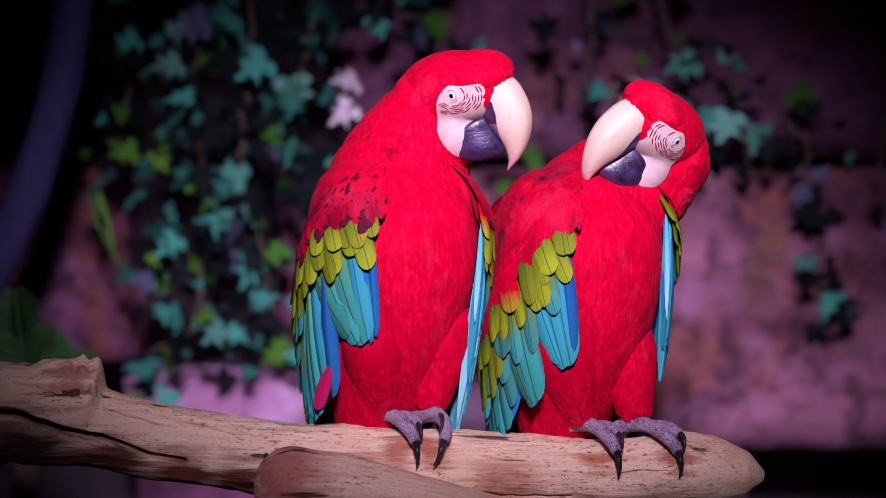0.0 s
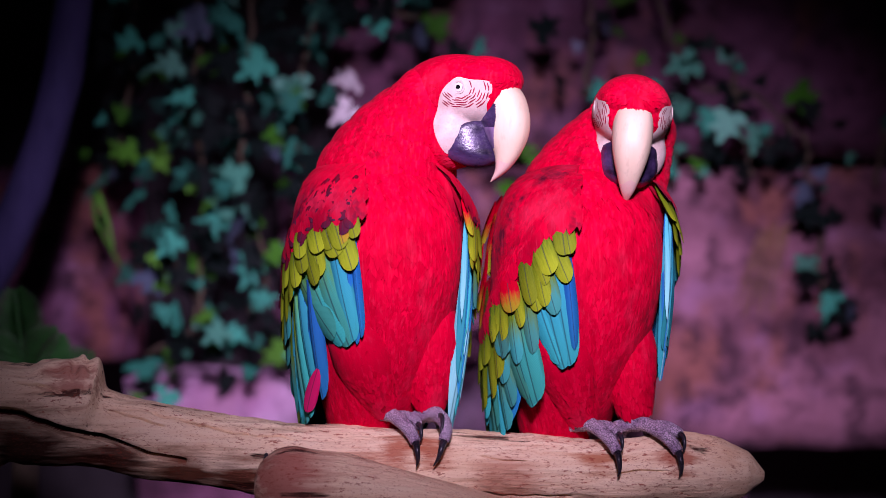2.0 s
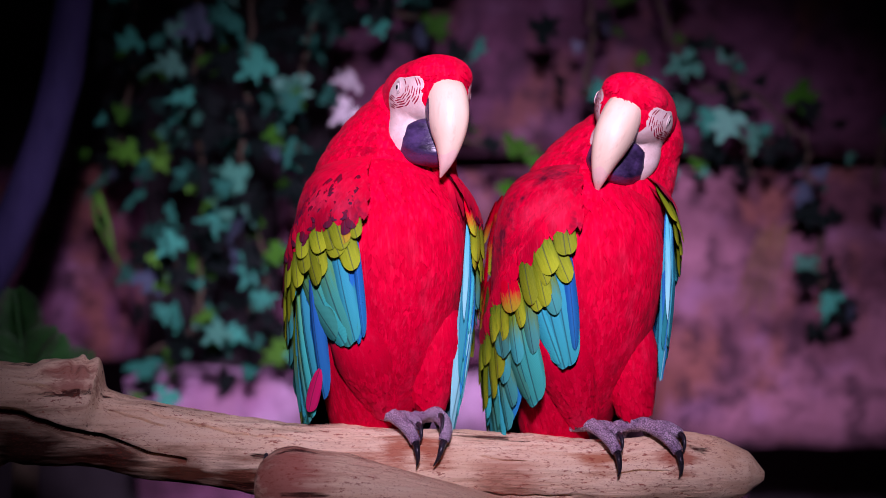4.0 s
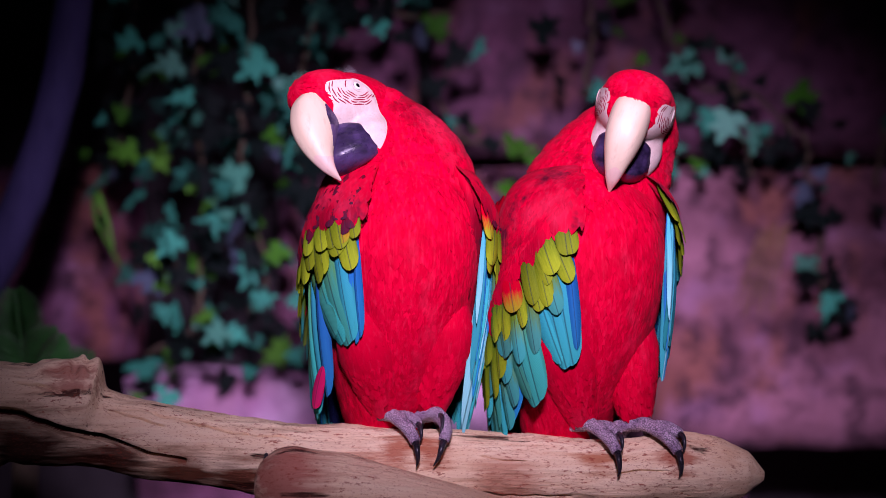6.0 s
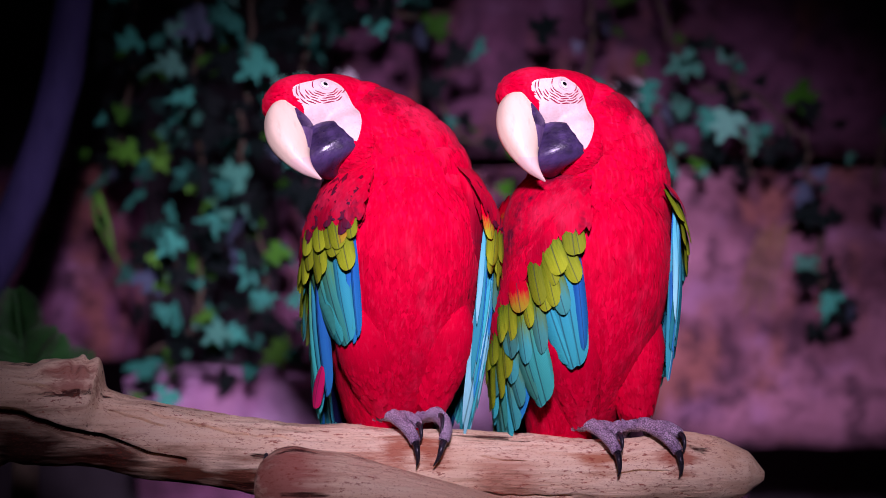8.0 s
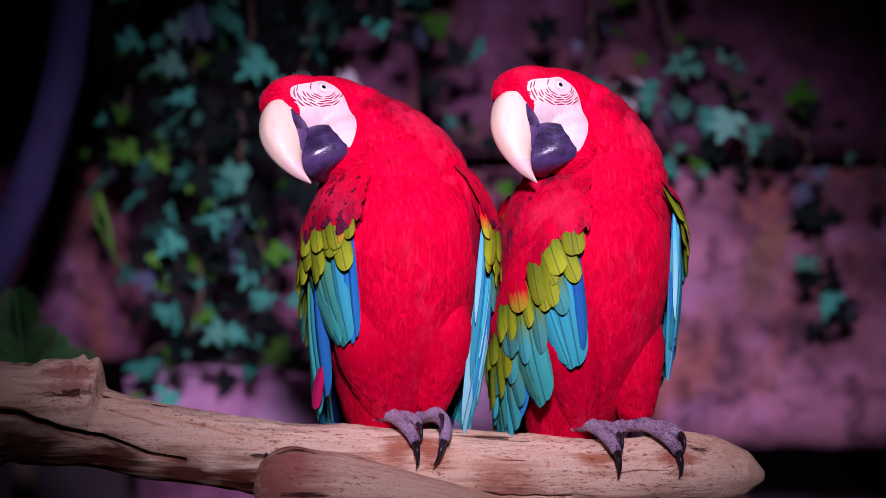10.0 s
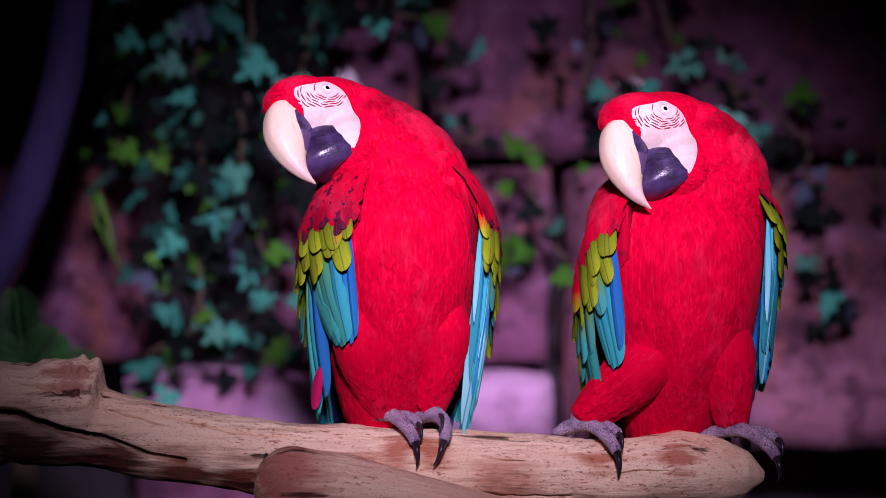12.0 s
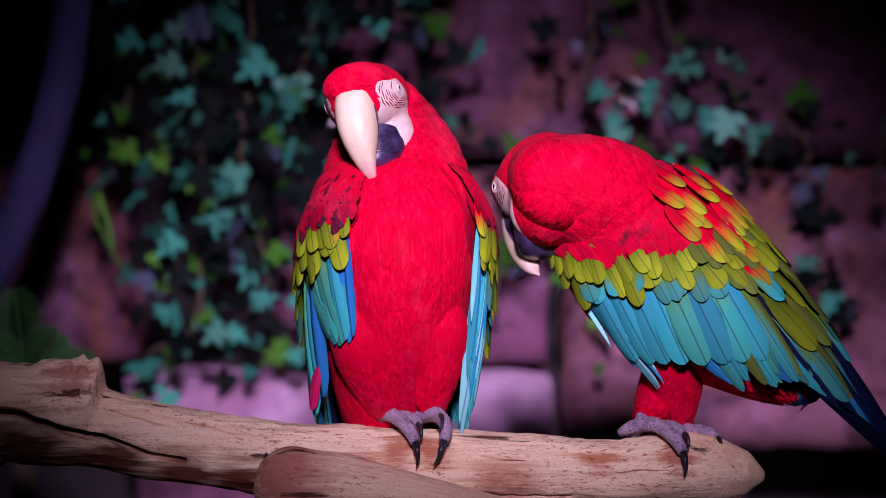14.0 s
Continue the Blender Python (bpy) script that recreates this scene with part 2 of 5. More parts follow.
def wood_mat():
    """Barkless, weathered wood: pale, with fine dark checks and rust-brown stains along the grain."""
    m, nt, p = nodes_of("weathered_branch_wood")
    big = noise_tex(nt, 9, 6, (0.45, 1, 1), 0.65)
    grain = noise_tex(nt, 90, 7, (0.10, 1, 1), 0.6)
    fleck = noise_tex(nt, 260, 5, (0.34, 1, 1), 0.7)
    patch = noise_tex(nt, 14, 4, (0.6, 1, 1), 0.6)
    check = noise_tex(nt, 48, 6, (0.07, 1, 1), 0.55)
    c = mixed(nt, ramp(nt, grain, 0.3, 0.7), (0.86, 0.62, 0.34), (0.97, 0.80, 0.49))
    c = mixed(nt, ramp(nt, big, 0.55, 0.72, 0, 0.40), c, (0.62, 0.22, 0.07))
    # reddish stains: the broken knot, under the feet, and rust along the lower edge
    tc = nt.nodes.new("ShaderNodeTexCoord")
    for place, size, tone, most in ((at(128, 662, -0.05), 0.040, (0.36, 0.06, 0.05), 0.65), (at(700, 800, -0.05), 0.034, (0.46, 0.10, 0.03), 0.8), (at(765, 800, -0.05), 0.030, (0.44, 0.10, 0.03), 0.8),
                                    # the near-black spots low on the left put the underside's shade into the wood
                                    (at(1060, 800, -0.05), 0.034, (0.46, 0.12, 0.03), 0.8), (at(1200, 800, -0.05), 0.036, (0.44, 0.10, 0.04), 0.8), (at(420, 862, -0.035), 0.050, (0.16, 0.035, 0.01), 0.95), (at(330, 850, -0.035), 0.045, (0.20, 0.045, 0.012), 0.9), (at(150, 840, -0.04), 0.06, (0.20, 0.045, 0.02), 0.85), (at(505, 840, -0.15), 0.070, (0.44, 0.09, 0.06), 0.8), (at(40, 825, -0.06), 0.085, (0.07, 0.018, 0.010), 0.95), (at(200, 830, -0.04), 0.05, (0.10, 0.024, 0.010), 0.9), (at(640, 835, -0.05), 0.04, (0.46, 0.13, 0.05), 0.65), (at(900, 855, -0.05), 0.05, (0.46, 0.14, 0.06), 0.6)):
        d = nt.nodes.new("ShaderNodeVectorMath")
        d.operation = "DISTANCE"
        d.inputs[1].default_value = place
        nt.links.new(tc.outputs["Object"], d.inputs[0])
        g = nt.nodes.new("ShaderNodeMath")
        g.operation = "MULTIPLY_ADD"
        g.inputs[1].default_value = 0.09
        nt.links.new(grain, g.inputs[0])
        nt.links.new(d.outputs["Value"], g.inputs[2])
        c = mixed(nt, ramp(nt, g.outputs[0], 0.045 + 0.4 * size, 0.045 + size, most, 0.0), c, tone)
    c = mixed(nt, ramp(nt, check, 0.645, 0.67, 0, 0.9), c, (0.08, 0.018, 0.010))
    speck = nt.nodes.new("ShaderNodeMath")
    speck.operation = "MULTIPLY"
    nt.links.new(ramp(nt, fleck, 0.56, 0.62, 0, 0.85), speck.inputs[0])
    nt.links.new(ramp(nt, patch, 0.46, 0.58), speck.inputs[1])
    c = mixed(nt, speck.outputs[0], c, (0.36, 0.07, 0.03))
    c = mixed(nt, ramp(nt, noise_tex(nt, 520, 4, (0.45, 1, 1), 0.7), 0.58, 0.64, 0, 0.6), c, (0.42, 0.13, 0.07))
    nt.links.new(c, p.inputs["Base Color"])
    p.inputs["Roughness"].default_value = 0.8
    p.inputs["Specular IOR Level"].default_value = 0.2
    mix = nt.nodes.new("ShaderNodeMath")
    mix.operation = "SUBTRACT"
    nt.links.new(grain, mix.inputs[0])
    nt.links.new(ramp(nt, check, 0.635, 0.68, 0, 0.8), mix.inputs[1])
    bumped(nt, p, mix.outputs[0], 1.0, 0.006)
    return m


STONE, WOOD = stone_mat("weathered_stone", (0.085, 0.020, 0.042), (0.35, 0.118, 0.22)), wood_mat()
CRACK = plain("dark_split_wood", (0.07, 0.014, 0.010), (0.20, 0.045, 0.022), 40, 0.9, 0.6, 0.002, (0.2, 1, 1))
TAN_STONE = stone_mat("tan_weathered_stone", (0.15, 0.05, 0.07), (0.50, 0.21, 0.28))
PALE_STONE = stone_mat("pale_weathered_stone", (0.46, 0.20, 0.36), (0.84, 0.52, 0.74), 0.3)


# ---- building tools ----
def mesh_of(name, verts, faces, mats, smooth=True, index=None):
    me = bpy.data.meshes.new(name)
    me.from_pydata([tuple(v) for v in verts], [], faces)
    for m in mats if isinstance(mats, (list, tuple)) else [mats]:
        me.materials.append(m)
    if smooth:
        me.polygons.foreach_set("use_smooth", [True] * len(me.polygons))
    if index:
        me.polygons.foreach_set("material_index", index)
    me.update()
    return me


def part(name, me, parent, label="", m=None, kind=""):
    ob = new(name, me)
    ob.parent = parent
    if m is not None:
        ob.matrix_local = m
    return tagged(ob, label, kind=kind)


def interp(x, xs, ys):
    return float(np.interp(x, xs, ys))


def soft(x, xs, ys):
    """Smooth value between stations."""
    x = min(max(x, xs[0]), xs[-1])
    k = min(max(int(np.searchsorted(xs, x, "right")) - 1, 0), len(xs) - 2)
    h = xs[k + 1] - xs[k]
    u = (x - xs[k]) / h

    def slope(i):
        a, b = max(i - 1, 0), min(i + 1, len(xs) - 1)
        return (ys[b] - ys[a]) / (xs[b] - xs[a])
    return ys[k] * (1 + 2 * u) * (1 - u) ** 2 + ys[k + 1] * u * u * (3 - 2 * u) + h * (slope(k) * u * (1 - u) ** 2 + slope(k + 1) * u * u * (u - 1))


def loft(rings, close=True):
    """Verts and faces of a skin over rings of equal length."""
    n = len(rings[0])
    verts = [v for r in rings for v in r]
    faces = [(i * n + j, i * n + (j + 1) % n, (i + 1) * n + (j + 1) % n, (i + 1) * n + j)
             for i in range(len(rings) - 1) for j in range(n)]
    if close:
        faces += [tuple(range(n))[::-1], tuple(range((len(rings) - 1) * n, len(rings) * n))]
    return verts, faces


def tube(points, radii, n=12, squash=1.0, rough=0.0, seed=0.0):
    """Rings round a bent line."""
    pts = [Vector(p) for p in points]
    rings, side = [], None
    for i, p in enumerate(pts):
        d = (pts[min(i + 1, len(pts) - 1)] - pts[max(i - 1, 0)]).normalized()
        ref = side if side else (Vector((1, 0, 0)) if abs(d.x) < 0.8 else Vector((0, 0, 1)))
        u = (ref - d * ref.dot(d)).normalized()
        side, v = u, d.cross(u)
        ring = []
        for j in range(n):
            a = 2 * math.pi * j / n
            q = u * math.cos(a) + v * math.sin(a) * squash
            r = radii[i]
            if rough:
                r *= 1 + rough * noise.noise((p + q * r) * 14 + Vector((seed, 0, 0)))
            ring.append(p + q * r)
        rings.append(ring)
    return loft(rings)


def ellipsoid(c, axes, nu=24, nv=14):
    rings = []
    for i in range(nv):
        a = math.pi * (i + 0.02) / (nv - 1 + 0.04) - math.pi / 2
        rings.append([Vector((c[0] + axes[0] * math.cos(a) * math.cos(b), c[1] + axes[1] * math.cos(a) * math.sin(b), c[2] + axes[2] * math.sin(a)))
                      for b in (2 * math.pi * j / nu for j in range(nu))])
    return loft(rings)


def joined(*pieces):
    verts, faces = [], []
    for v, f in pieces:
        k = len(verts)
        verts += list(v)
        faces += [tuple(i + k for i in q) for q in f]
    return verts, faces


def coat(name, core, spots, length, width, lift, mat, flip=False, bend_r=0.1):
    """A skin with small overlapping contour feathers. spots: (place, normal, direction, scale). The feathers take the skin's soft shading."""
    verts, faces = [Vector(v) for v in core[0]], list(core[1])
    shade = [Vector((0, 0, 0))] * len(verts)
    for p, n, d, s in spots:
        d = (d - n * d.dot(n)).normalized()
        x = d.cross(n)
        l, w = length * s * random.uniform(0.7, 1.25), width * s * random.uniform(0.8, 1.2)
        k, bend = len(verts), random.uniform(-0.12, 0.12) * l
        turn = (n + x * random.gauss(0, 0.08) - d * random.gauss(0.03, 0.08)).normalized()
        for f, g, h in ((0, 0, -0.3), (0.35, -0.5, 0.4), (0.35, 0.5, 0.4), (0.75, -0.38, 0.8), (0.75, 0.38, 0.8), (1, 0, 1.0)):
            verts.append(p + d * (f * l) + x * (g * w + bend * f * f) + n * (lift * l * h - 0.5 * (f * l) ** 2 / bend_r))
            shade.append(turn)
        faces += [(k, k + 2, k + 1), (k + 1, k + 2, k + 4, k + 3), (k + 3, k + 4, k + 5)]
    if flip:
        verts, faces, shade = [Vector((-p.x, p.y, p.z)) for p in verts], [q[::-1] for q in faces], [Vector((-p.x, p.y, p.z)) for p in shade]
    me = mesh_of(name, verts, faces, mat)
    me.normals_split_custom_set_from_vertices(shade)
    return me


# ---- the macaw ----
BODY_Z = (-0.03, 0.0, 0.04, 0.09, 0.15, 0.21, 0.26, 0.30, 0.335)
BODY_A = (0.034, 0.056, 0.071, 0.084, 0.094, 0.098, 0.097, 0.086, 0.055)
BODY_B = (0.026, 0.042, 0.059, 0.076, 0.090, 0.100, 0.096, 0.080, 0.050)
BODY_Y = (0.052, 0.042, 0.030, 0.014, 0.004, 0.000, 0.002, 0.004, 0.006)


def body_point(a, z, off=0.0):
    """a: 0 at the bird's left side, -90 degrees at the breast."""
    r, b, y = (soft(z, BODY_Z, k) for k in (BODY_A, BODY_B, BODY_Y))
    return Vector(((r + off) * math.cos(a), y + (b + off) * math.sin(a), z))


def outward(f, u, v, e=1e-3):
    n = (f(u + e, v) - f(u - e, v)).cross(f(u, v + e) - f(u, v - e))
    return n.normalized()


def body_mesh():
    zs = [-0.03 + 0.365 * i / 48 for i in range(49)]
    core = loft([[body_point(2 * math.pi * j / 32, z) for j in range(32)] for z in zs])
    spots = []
    for i in range(9500):
        a, z = random.uniform(0, 2 * math.pi), random.uniform(-0.02, 0.325)
        n = outward(body_point, a, z)
        spots.append((body_point(a, z, 0.0012), n, Vector((0, 0, -1)) + Vector((random.uniform(-.25, .25), 0, 0)), 1.0))
    return coat("body", core, spots, 0.026, 0.0075, 0.008, RED, False, 0.3)


def neck_mesh(r, h):
    core = ellipsoid((0, 0, 0), (r, r * 0.86, h), 28, 14)
    spots = []
    for i in range(2600):
        a, z = random.uniform(0, 2 * math.pi), random.uniform(-0.75, 0.9)
        k = math.sqrt(1 - z * z)
        p = Vector((r * k * math.cos(a), r * 0.86 * k * math.sin(a), h * z))
        n = Vector((p.x / r ** 2, p.y / (r * 0.86) ** 2, p.z / h ** 2)).normalized()
        spots.append((p, n, Vector((random.uniform(-.3, .3), 0, -1)), 1.0))
    return coat("neck", core, spots, 0.014, 0.0065, 0.007, RED_NECK, False, 0.08)


# the head: eyes at the origin's height, the beak towards -y
SKULL = (((0, 0.024, -0.002), (0.0505, 0.077, 0.047)), ((0, -0.012, 0.016), (0.0420, 0.048, 0.028)), ((0, 0.030, -0.054), (0.0470, 0.042, 0.047)), ((0, 0.064, -0.046), (0.0560, 0.042, 0.054)),
         ((0, 0.064, -0.018), (0.0545, 0.048, 0.048)))


def skull_side(f, z):
    """Half width of the head f forwards of the eyes at height z."""
    total = 0.012 ** 10
    for (cx, cy, cz), (ax, ay, az) in SKULL:
        q = 1 - ((-f - cy) / ay) ** 2 - ((z - cz) / az) ** 2
        if q > 0:
            total += (ax * math.sqrt(q)) ** 10
    return total ** 0.1


FACE = ((.036, -.010), (.038, .004), (.034, .010), (.0127, .0105), (-.003, .0128), (-.012, .0065), (-.019, -.001), (-.024, -.010), (-.0275, -.020), (-.031, -.034), (-.0325, -.045),
        (-.029, -.060), (-.022, -.076), (-.016, -.083), (-.006, -.075), (.010, -.062), (.023, -.050), (.029, -.036), (.031, -.020))


def in_face(f, z):
    inside = False
    for i in range(len(FACE)):
        (x0, y0), (x1, y1) = FACE[i - 1], FACE[i]
        if (y0 > z) != (y1 > z) and f < x0 + (z - y0) * (x1 - x0) / (y1 - y0):
            inside = not inside
    return inside


def head_mesh():
    core = joined(*(ellipsoid(c, a, 32, 20) for c, a in SKULL))
    spots = []
    while len(spots) < 3000:
        c, ax = random.choice(SKULL)
        n = Vector((random.gauss(0, 1), random.gauss(0, 1), random.gauss(0, 1))).normalized()
        p = Vector((c[0] + n.x * ax[0], c[1] + n.y * ax[1], c[2] + n.z * ax[2]))
        nn = Vector((n.x / ax[0], n.y / ax[1], n.z / ax[2])).normalized()
        buried = any(sum(((p[i] - e[i]) / b[i]) ** 2 for i in range(3)) < 0.97 for e, b in SKULL)
        if buried or in_face(-p.y, p.z) and abs(p.x) > 0.02 or (p.y < -0.030 and p.z < -0.012) or (p.z < -0.05 and p.y < 0.0):
            continue
        spots.append((p, nn, Vector((0, 1, -0.35)), 1.0))
    return coat("head", core, spots, 0.011, 0.0040, 0.012, RED, False, 0.06)


def smooth_outline(pts, n):
    out = []
    for i in range(n):
        t = i / n * len(pts)
        k, u = int(t), t - int(t)
        p0, p1, p2, p3 = (Vector(pts[(k + j) % len(pts)]) for j in (-1, 0, 1, 2))
        out.append(0.5 * (2 * p1 + (p2 - p0) * u + (2 * p0 - 5 * p1 + 4 * p2 - p3) * u * u + (3 * p1 - p0 - 3 * p2 + p3) * u ** 3))
    return out


def face_mesh(s):
    rim, mid = smooth_outline(FACE, 56), Vector((0.002, -0.03))
    rings = []
    for i in range(11):
        k = (i + 0.3) / 10.3
        rings.append([])
        for q in rim:
            f, z = mid + (q - mid) * k
            rings[-1].append(Vector((s * (skull_side(f, z) + 0.0010 * (1 - k ** 8)), -f, z)))
    v, fc = loft(rings, False)
    fc.append(tuple(range(56))[::-1])
    return mesh_of("bare_face", v, fc, BARE)


def face_lines_mesh(s):
    """Curved rows of tiny dark red feathers on the bare face."""
    verts, faces = [], []
    for row in range(10):
        r = 0.0150 + 0.0029 * row
        a = 140 + 4 * row
        while a < 356 - 2.5 * row:
            run = random.uniform(0.007, 0.017)
            steps = 4
            k, ok = len(verts), True
            pts = []
            for i in range(steps + 1):
                b = radians(a + math.degrees(run / r) * i / steps)
                f, z = -r * math.cos(b) * 1.08, r * math.sin(b) * 0.92 - 0.0006 * math.sin(9 * b)
                ok = ok and in_face(f * 1.04, z * 1.04) and z > -0.025
                pts.append((f, z, b))
            if ok:
                for i, (f, z, b) in enumerate(pts):
                    w = 0.00075 * math.sin(math.pi * (0.12 + 0.76 * i / steps))
                    for e in (-w, w):
                        ff, zz = f - math.cos(b) * e, z + math.sin(b) * e
                        verts.append((s * (skull_side(ff, zz) + 0.0016), -ff, zz))
                faces += [(k + 2 * i, k + 2 * i + 1, k + 2 * i + 3, k + 2 * i + 2) for i in range(steps)]
            a += math.degrees(run / r) * random.uniform(1.08, 1.25)
    return mesh_of("face_plumage", verts, faces, LINE)


def curve(t, pts):
    """A smooth line through points, t from 0 to len - 1."""
    k = min(int(t), len(pts) - 2)
    u = t - k
    p0, p1, p2, p3 = (Vector(pts[min(max(k + j, 0), len(pts) - 1)]) for j in (-1, 0, 1, 2))
    return 0.5 * (2 * p1 + (p2 - p0) * u + (2 * p0 - 5 * p1 + 4 * p2 - p3) * u * u + (3 * p1 - p0 - 3 * p2 + p3) * u ** 3)


def upper_beak_mesh():
    out = ((.050, .012), (.065, -.004), (.0745, -.030), (.0745, -.054), (.0655, -.078), (.050, -.099), (.0305, -.1135))
    inn = ((.004, -.008), (.009, -.028), (.016, -.046), (.025, -.062), (.034, -.077), (.0365, -.096), (.0298, -.1128))
    hw = (.0225, .0250, .0245, .0210, .0152, .0085, .0012)
    rings, n = [], 240
    for i in range(321):
        t = i / 320 * 6
        o, q = curve(t, out), curve(t, inn)
        w = curve(t, [(v, 0) for v in hw]).x
        c, h = (o + q) / 2, (o - q) / 2
        rings.append([])
        for j in range(n):
            a = 2 * math.pi * j / n
            ca, sa = math.cos(a), math.sin(a)
            k = abs(sa) ** 0.75 * (1 if sa > 0 else -1)
            e = c + h * ca
            rings[-1].append(Vector((w * k, -e.x, e.y)))
    v, f = loft(rings)
    idx = []
    for i in range(320):
        for j in range(n):
            mid = (rings[i][j] + rings[i + 1][(j + 1) % n]) / 2
            edge = interp(-mid.z, (0.010, 0.018, 0.034, 0.046, 0.058, 0.076), (0.029, 0.041, 0.043, 0.041, 0.0395, 0.0385))
            tip = mid.z < -0.084 + 0.004 * math.sin(mid.x * 260 + 1) - 0.2 * (-mid.y - 0.05)
            idx.append((1 if mid.z > -0.046 else 3) if -mid.y < edge and -0.072 < mid.z < -0.011 else (2 if tip else 0))
    return mesh_of("upper_beak", v, f, [HORN, DARK_HORN, HORN_TIP, SHEEN_HORN], True, idx + [0, 0])


def lower_beak_mesh():
    """A deep blunt scoop: straight cutting edge in front, rounded behind."""
    line = smooth_outline(((.0245, -.038), (.029, -.052), (.034, -.068), (.0375, -.083), (.031, -.090), (.018, -.096), (.004, -.0965), (-.010, -.088), (-.0155, -.075), (-.011, -.059), (-.001, -.047), (.012, -.039)), 40)
    mid, rings = Vector((.012, -.068)), []
    for i in range(19):
        u = -0.995 + 1.99 * i / 18
        k = (1 - abs(u) ** 2.6) ** (1 / 2.6)
        ring = []
        for q in line:
            f, z = mid + (q - mid) * (0.25 + 0.75 * k if k > 0.2 else k * 2)
            ring.append(Vector((0.0375 * u * (1 - 5 * max(0, -0.072 - z)), -(f - 0.024 * u * u), z)))
        rings.append(ring)
    return mesh_of("lower_beak", *loft(rings), DARK_HORN)


def eye_mesh(s):
    rings, n = [], 24
    radii = (0.0002, 0.0020, 0.0029, 0.0031, 0.0048, 0.0057, 0.0061, 0.0075)
    depth = (0.0022, 0.0022, 0.0020, 0.0019, 0.0015, 0.0010, 0.0009, 0.0006)
    for r, d in zip(radii, depth):
        rings.append([Vector((s * d, r * math.cos(b), r * math.sin(b))) for b in (2 * math.pi * j / n for j in range(n))])
    v, f = loft(rings)
    idx = [0 if i < 2 else (1 if i < 5 else (2 if i == 5 else 3)) for i in range(7) for j in range(n)]
    return mesh_of("eye", v, f, [PUPIL, IRIS, DARK_HORN, BARE], True, idx + [0, 2])


def lid_mesh(s):
    v, f = [], []
    n, k = 24, 8
    for i in range(n):
        a = 2 * math.pi * i / n
        for j in range(k):
            b = 2 * math.pi * j / k
            r = 0.0078 + 0.0010 * math.cos(b)
            v.append((s * (0.0006 + 0.0006 * math.sin(b)), r * math.cos(a), r * math.sin(a)))
            f.append((i * k + j, i * k + (j + 1) % k, (i + 1) % n * k + (j + 1) % k, (i + 1) % n * k + j))
    return mesh_of("eyelid", v, f, BARE)


def feather_mesh(mat, blade=False):
    """A vane one unit long and one wide: root at the origin, tip at +y, face to +z."""
    verts, faces = [], []
    ys = (0.0, 0.12, 0.3, 0.5, 0.66, 0.78, 0.87, 0.94, 0.98, 1.0)
    ws = (0.10, 0.25, 0.40, 0.50, 0.46, 0.37, 0.27, 0.16, 0.08, 0.01) if blade else (0.10, 0.29, 0.43, 0.49, 0.50, 0.465, 0.40, 0.30, 0.19, 0.05)
    for y, w in zip(ys, ws):
        bow = 0.06 * math.sin(math.pi * y)
        lean = 0.10 * y * y
        for x, z in ((-w, -0.05), (-w * 0.5, -0.01), (0, 0.0), (w * 0.5, -0.01), (w, -0.05)):
            verts.append((x + lean * (0.6 - 2 * w * w), y - 0.02 * abs(x) * (y > 0.9), z * 2 * w + bow * 0.5))
    for i in range(len(ys) - 1):
        faces += [(i * 5 + j, i * 5 + j + 1, i * 5 + j + 6, i * 5 + j + 5) for j in range(4)]
    return mesh_of("feather", verts, faces, mat)


TONES = dict(green=F_GREEN, olive=F_OLIVE, teal=F_TEAL, blue=F_BLUE, deep=F_DEEP, red=F_RED, pink=F_PINK, navy=F_NAVY, pale=F_SHEEN, sea=F_SEA, fire=F_FIRE, maroon=F_MAROON)
FEATHERS = {k: feather_mesh(m) for k, m in TONES.items()}
BLADES = {k: feather_mesh(m, True) for k, m in TONES.items()}

WING_Z = (-0.30, -0.10, 0.0, 0.10, 0.20, 0.26, 0.300, 0.328, 0.346)
WING_A = (0.030, 0.066, 0.092, 0.107, 0.114, 0.114, 0.104, 0.080, 0.034)
WING_B = (0.034, 0.070, 0.094, 0.110, 0.115, 0.110, 0.096, 0.070, 0.030)
WING_Y = (0.075, 0.045, 0.030, 0.018, 0.010, 0.006, 0.004, 0.004, 0.004)


def wing_point(phi, z, off=0.0):
    a, b, y = (soft(z, WING_Z, k) for k in (WING_A, WING_B, WING_Y))
    return Vector(((a + off) * math.cos(phi), y + (b + off) * math.sin(phi), z))


HEM_DEG = (-60, -50, -34, -19, 0, 14, 32, 55, 80)
HEM_LOOSE = (0.285, 0.276, 0.250, 0.212, 0.168, 0.132, 0.108, 0.084, 0.07)
HEM_SIDE = (0.312, 0.304, 0.280, 0.252, 0.224, 0.203, 0.184, 0.174, 0.175)
HEM_SNUG = (0.268, 0.266, 0.262, 0.252, 0.226, 0.192, 0.145, 0.098, 0.07)


def hem(phi, heights=HEM_LOOSE):
    """Height at which the red of the shoulder ends: high in front, low behind."""
    return interp(math.degrees(phi), HEM_DEG, heights)


def covert_tip(deg):
    """Height at which the long turquoise coverts end."""
    return interp(deg, (-55, -37, -30, -8, 16, 40, 80), (0.100, 0.100, 0.042, 0.008, -0.010, -0.03, -0.06))


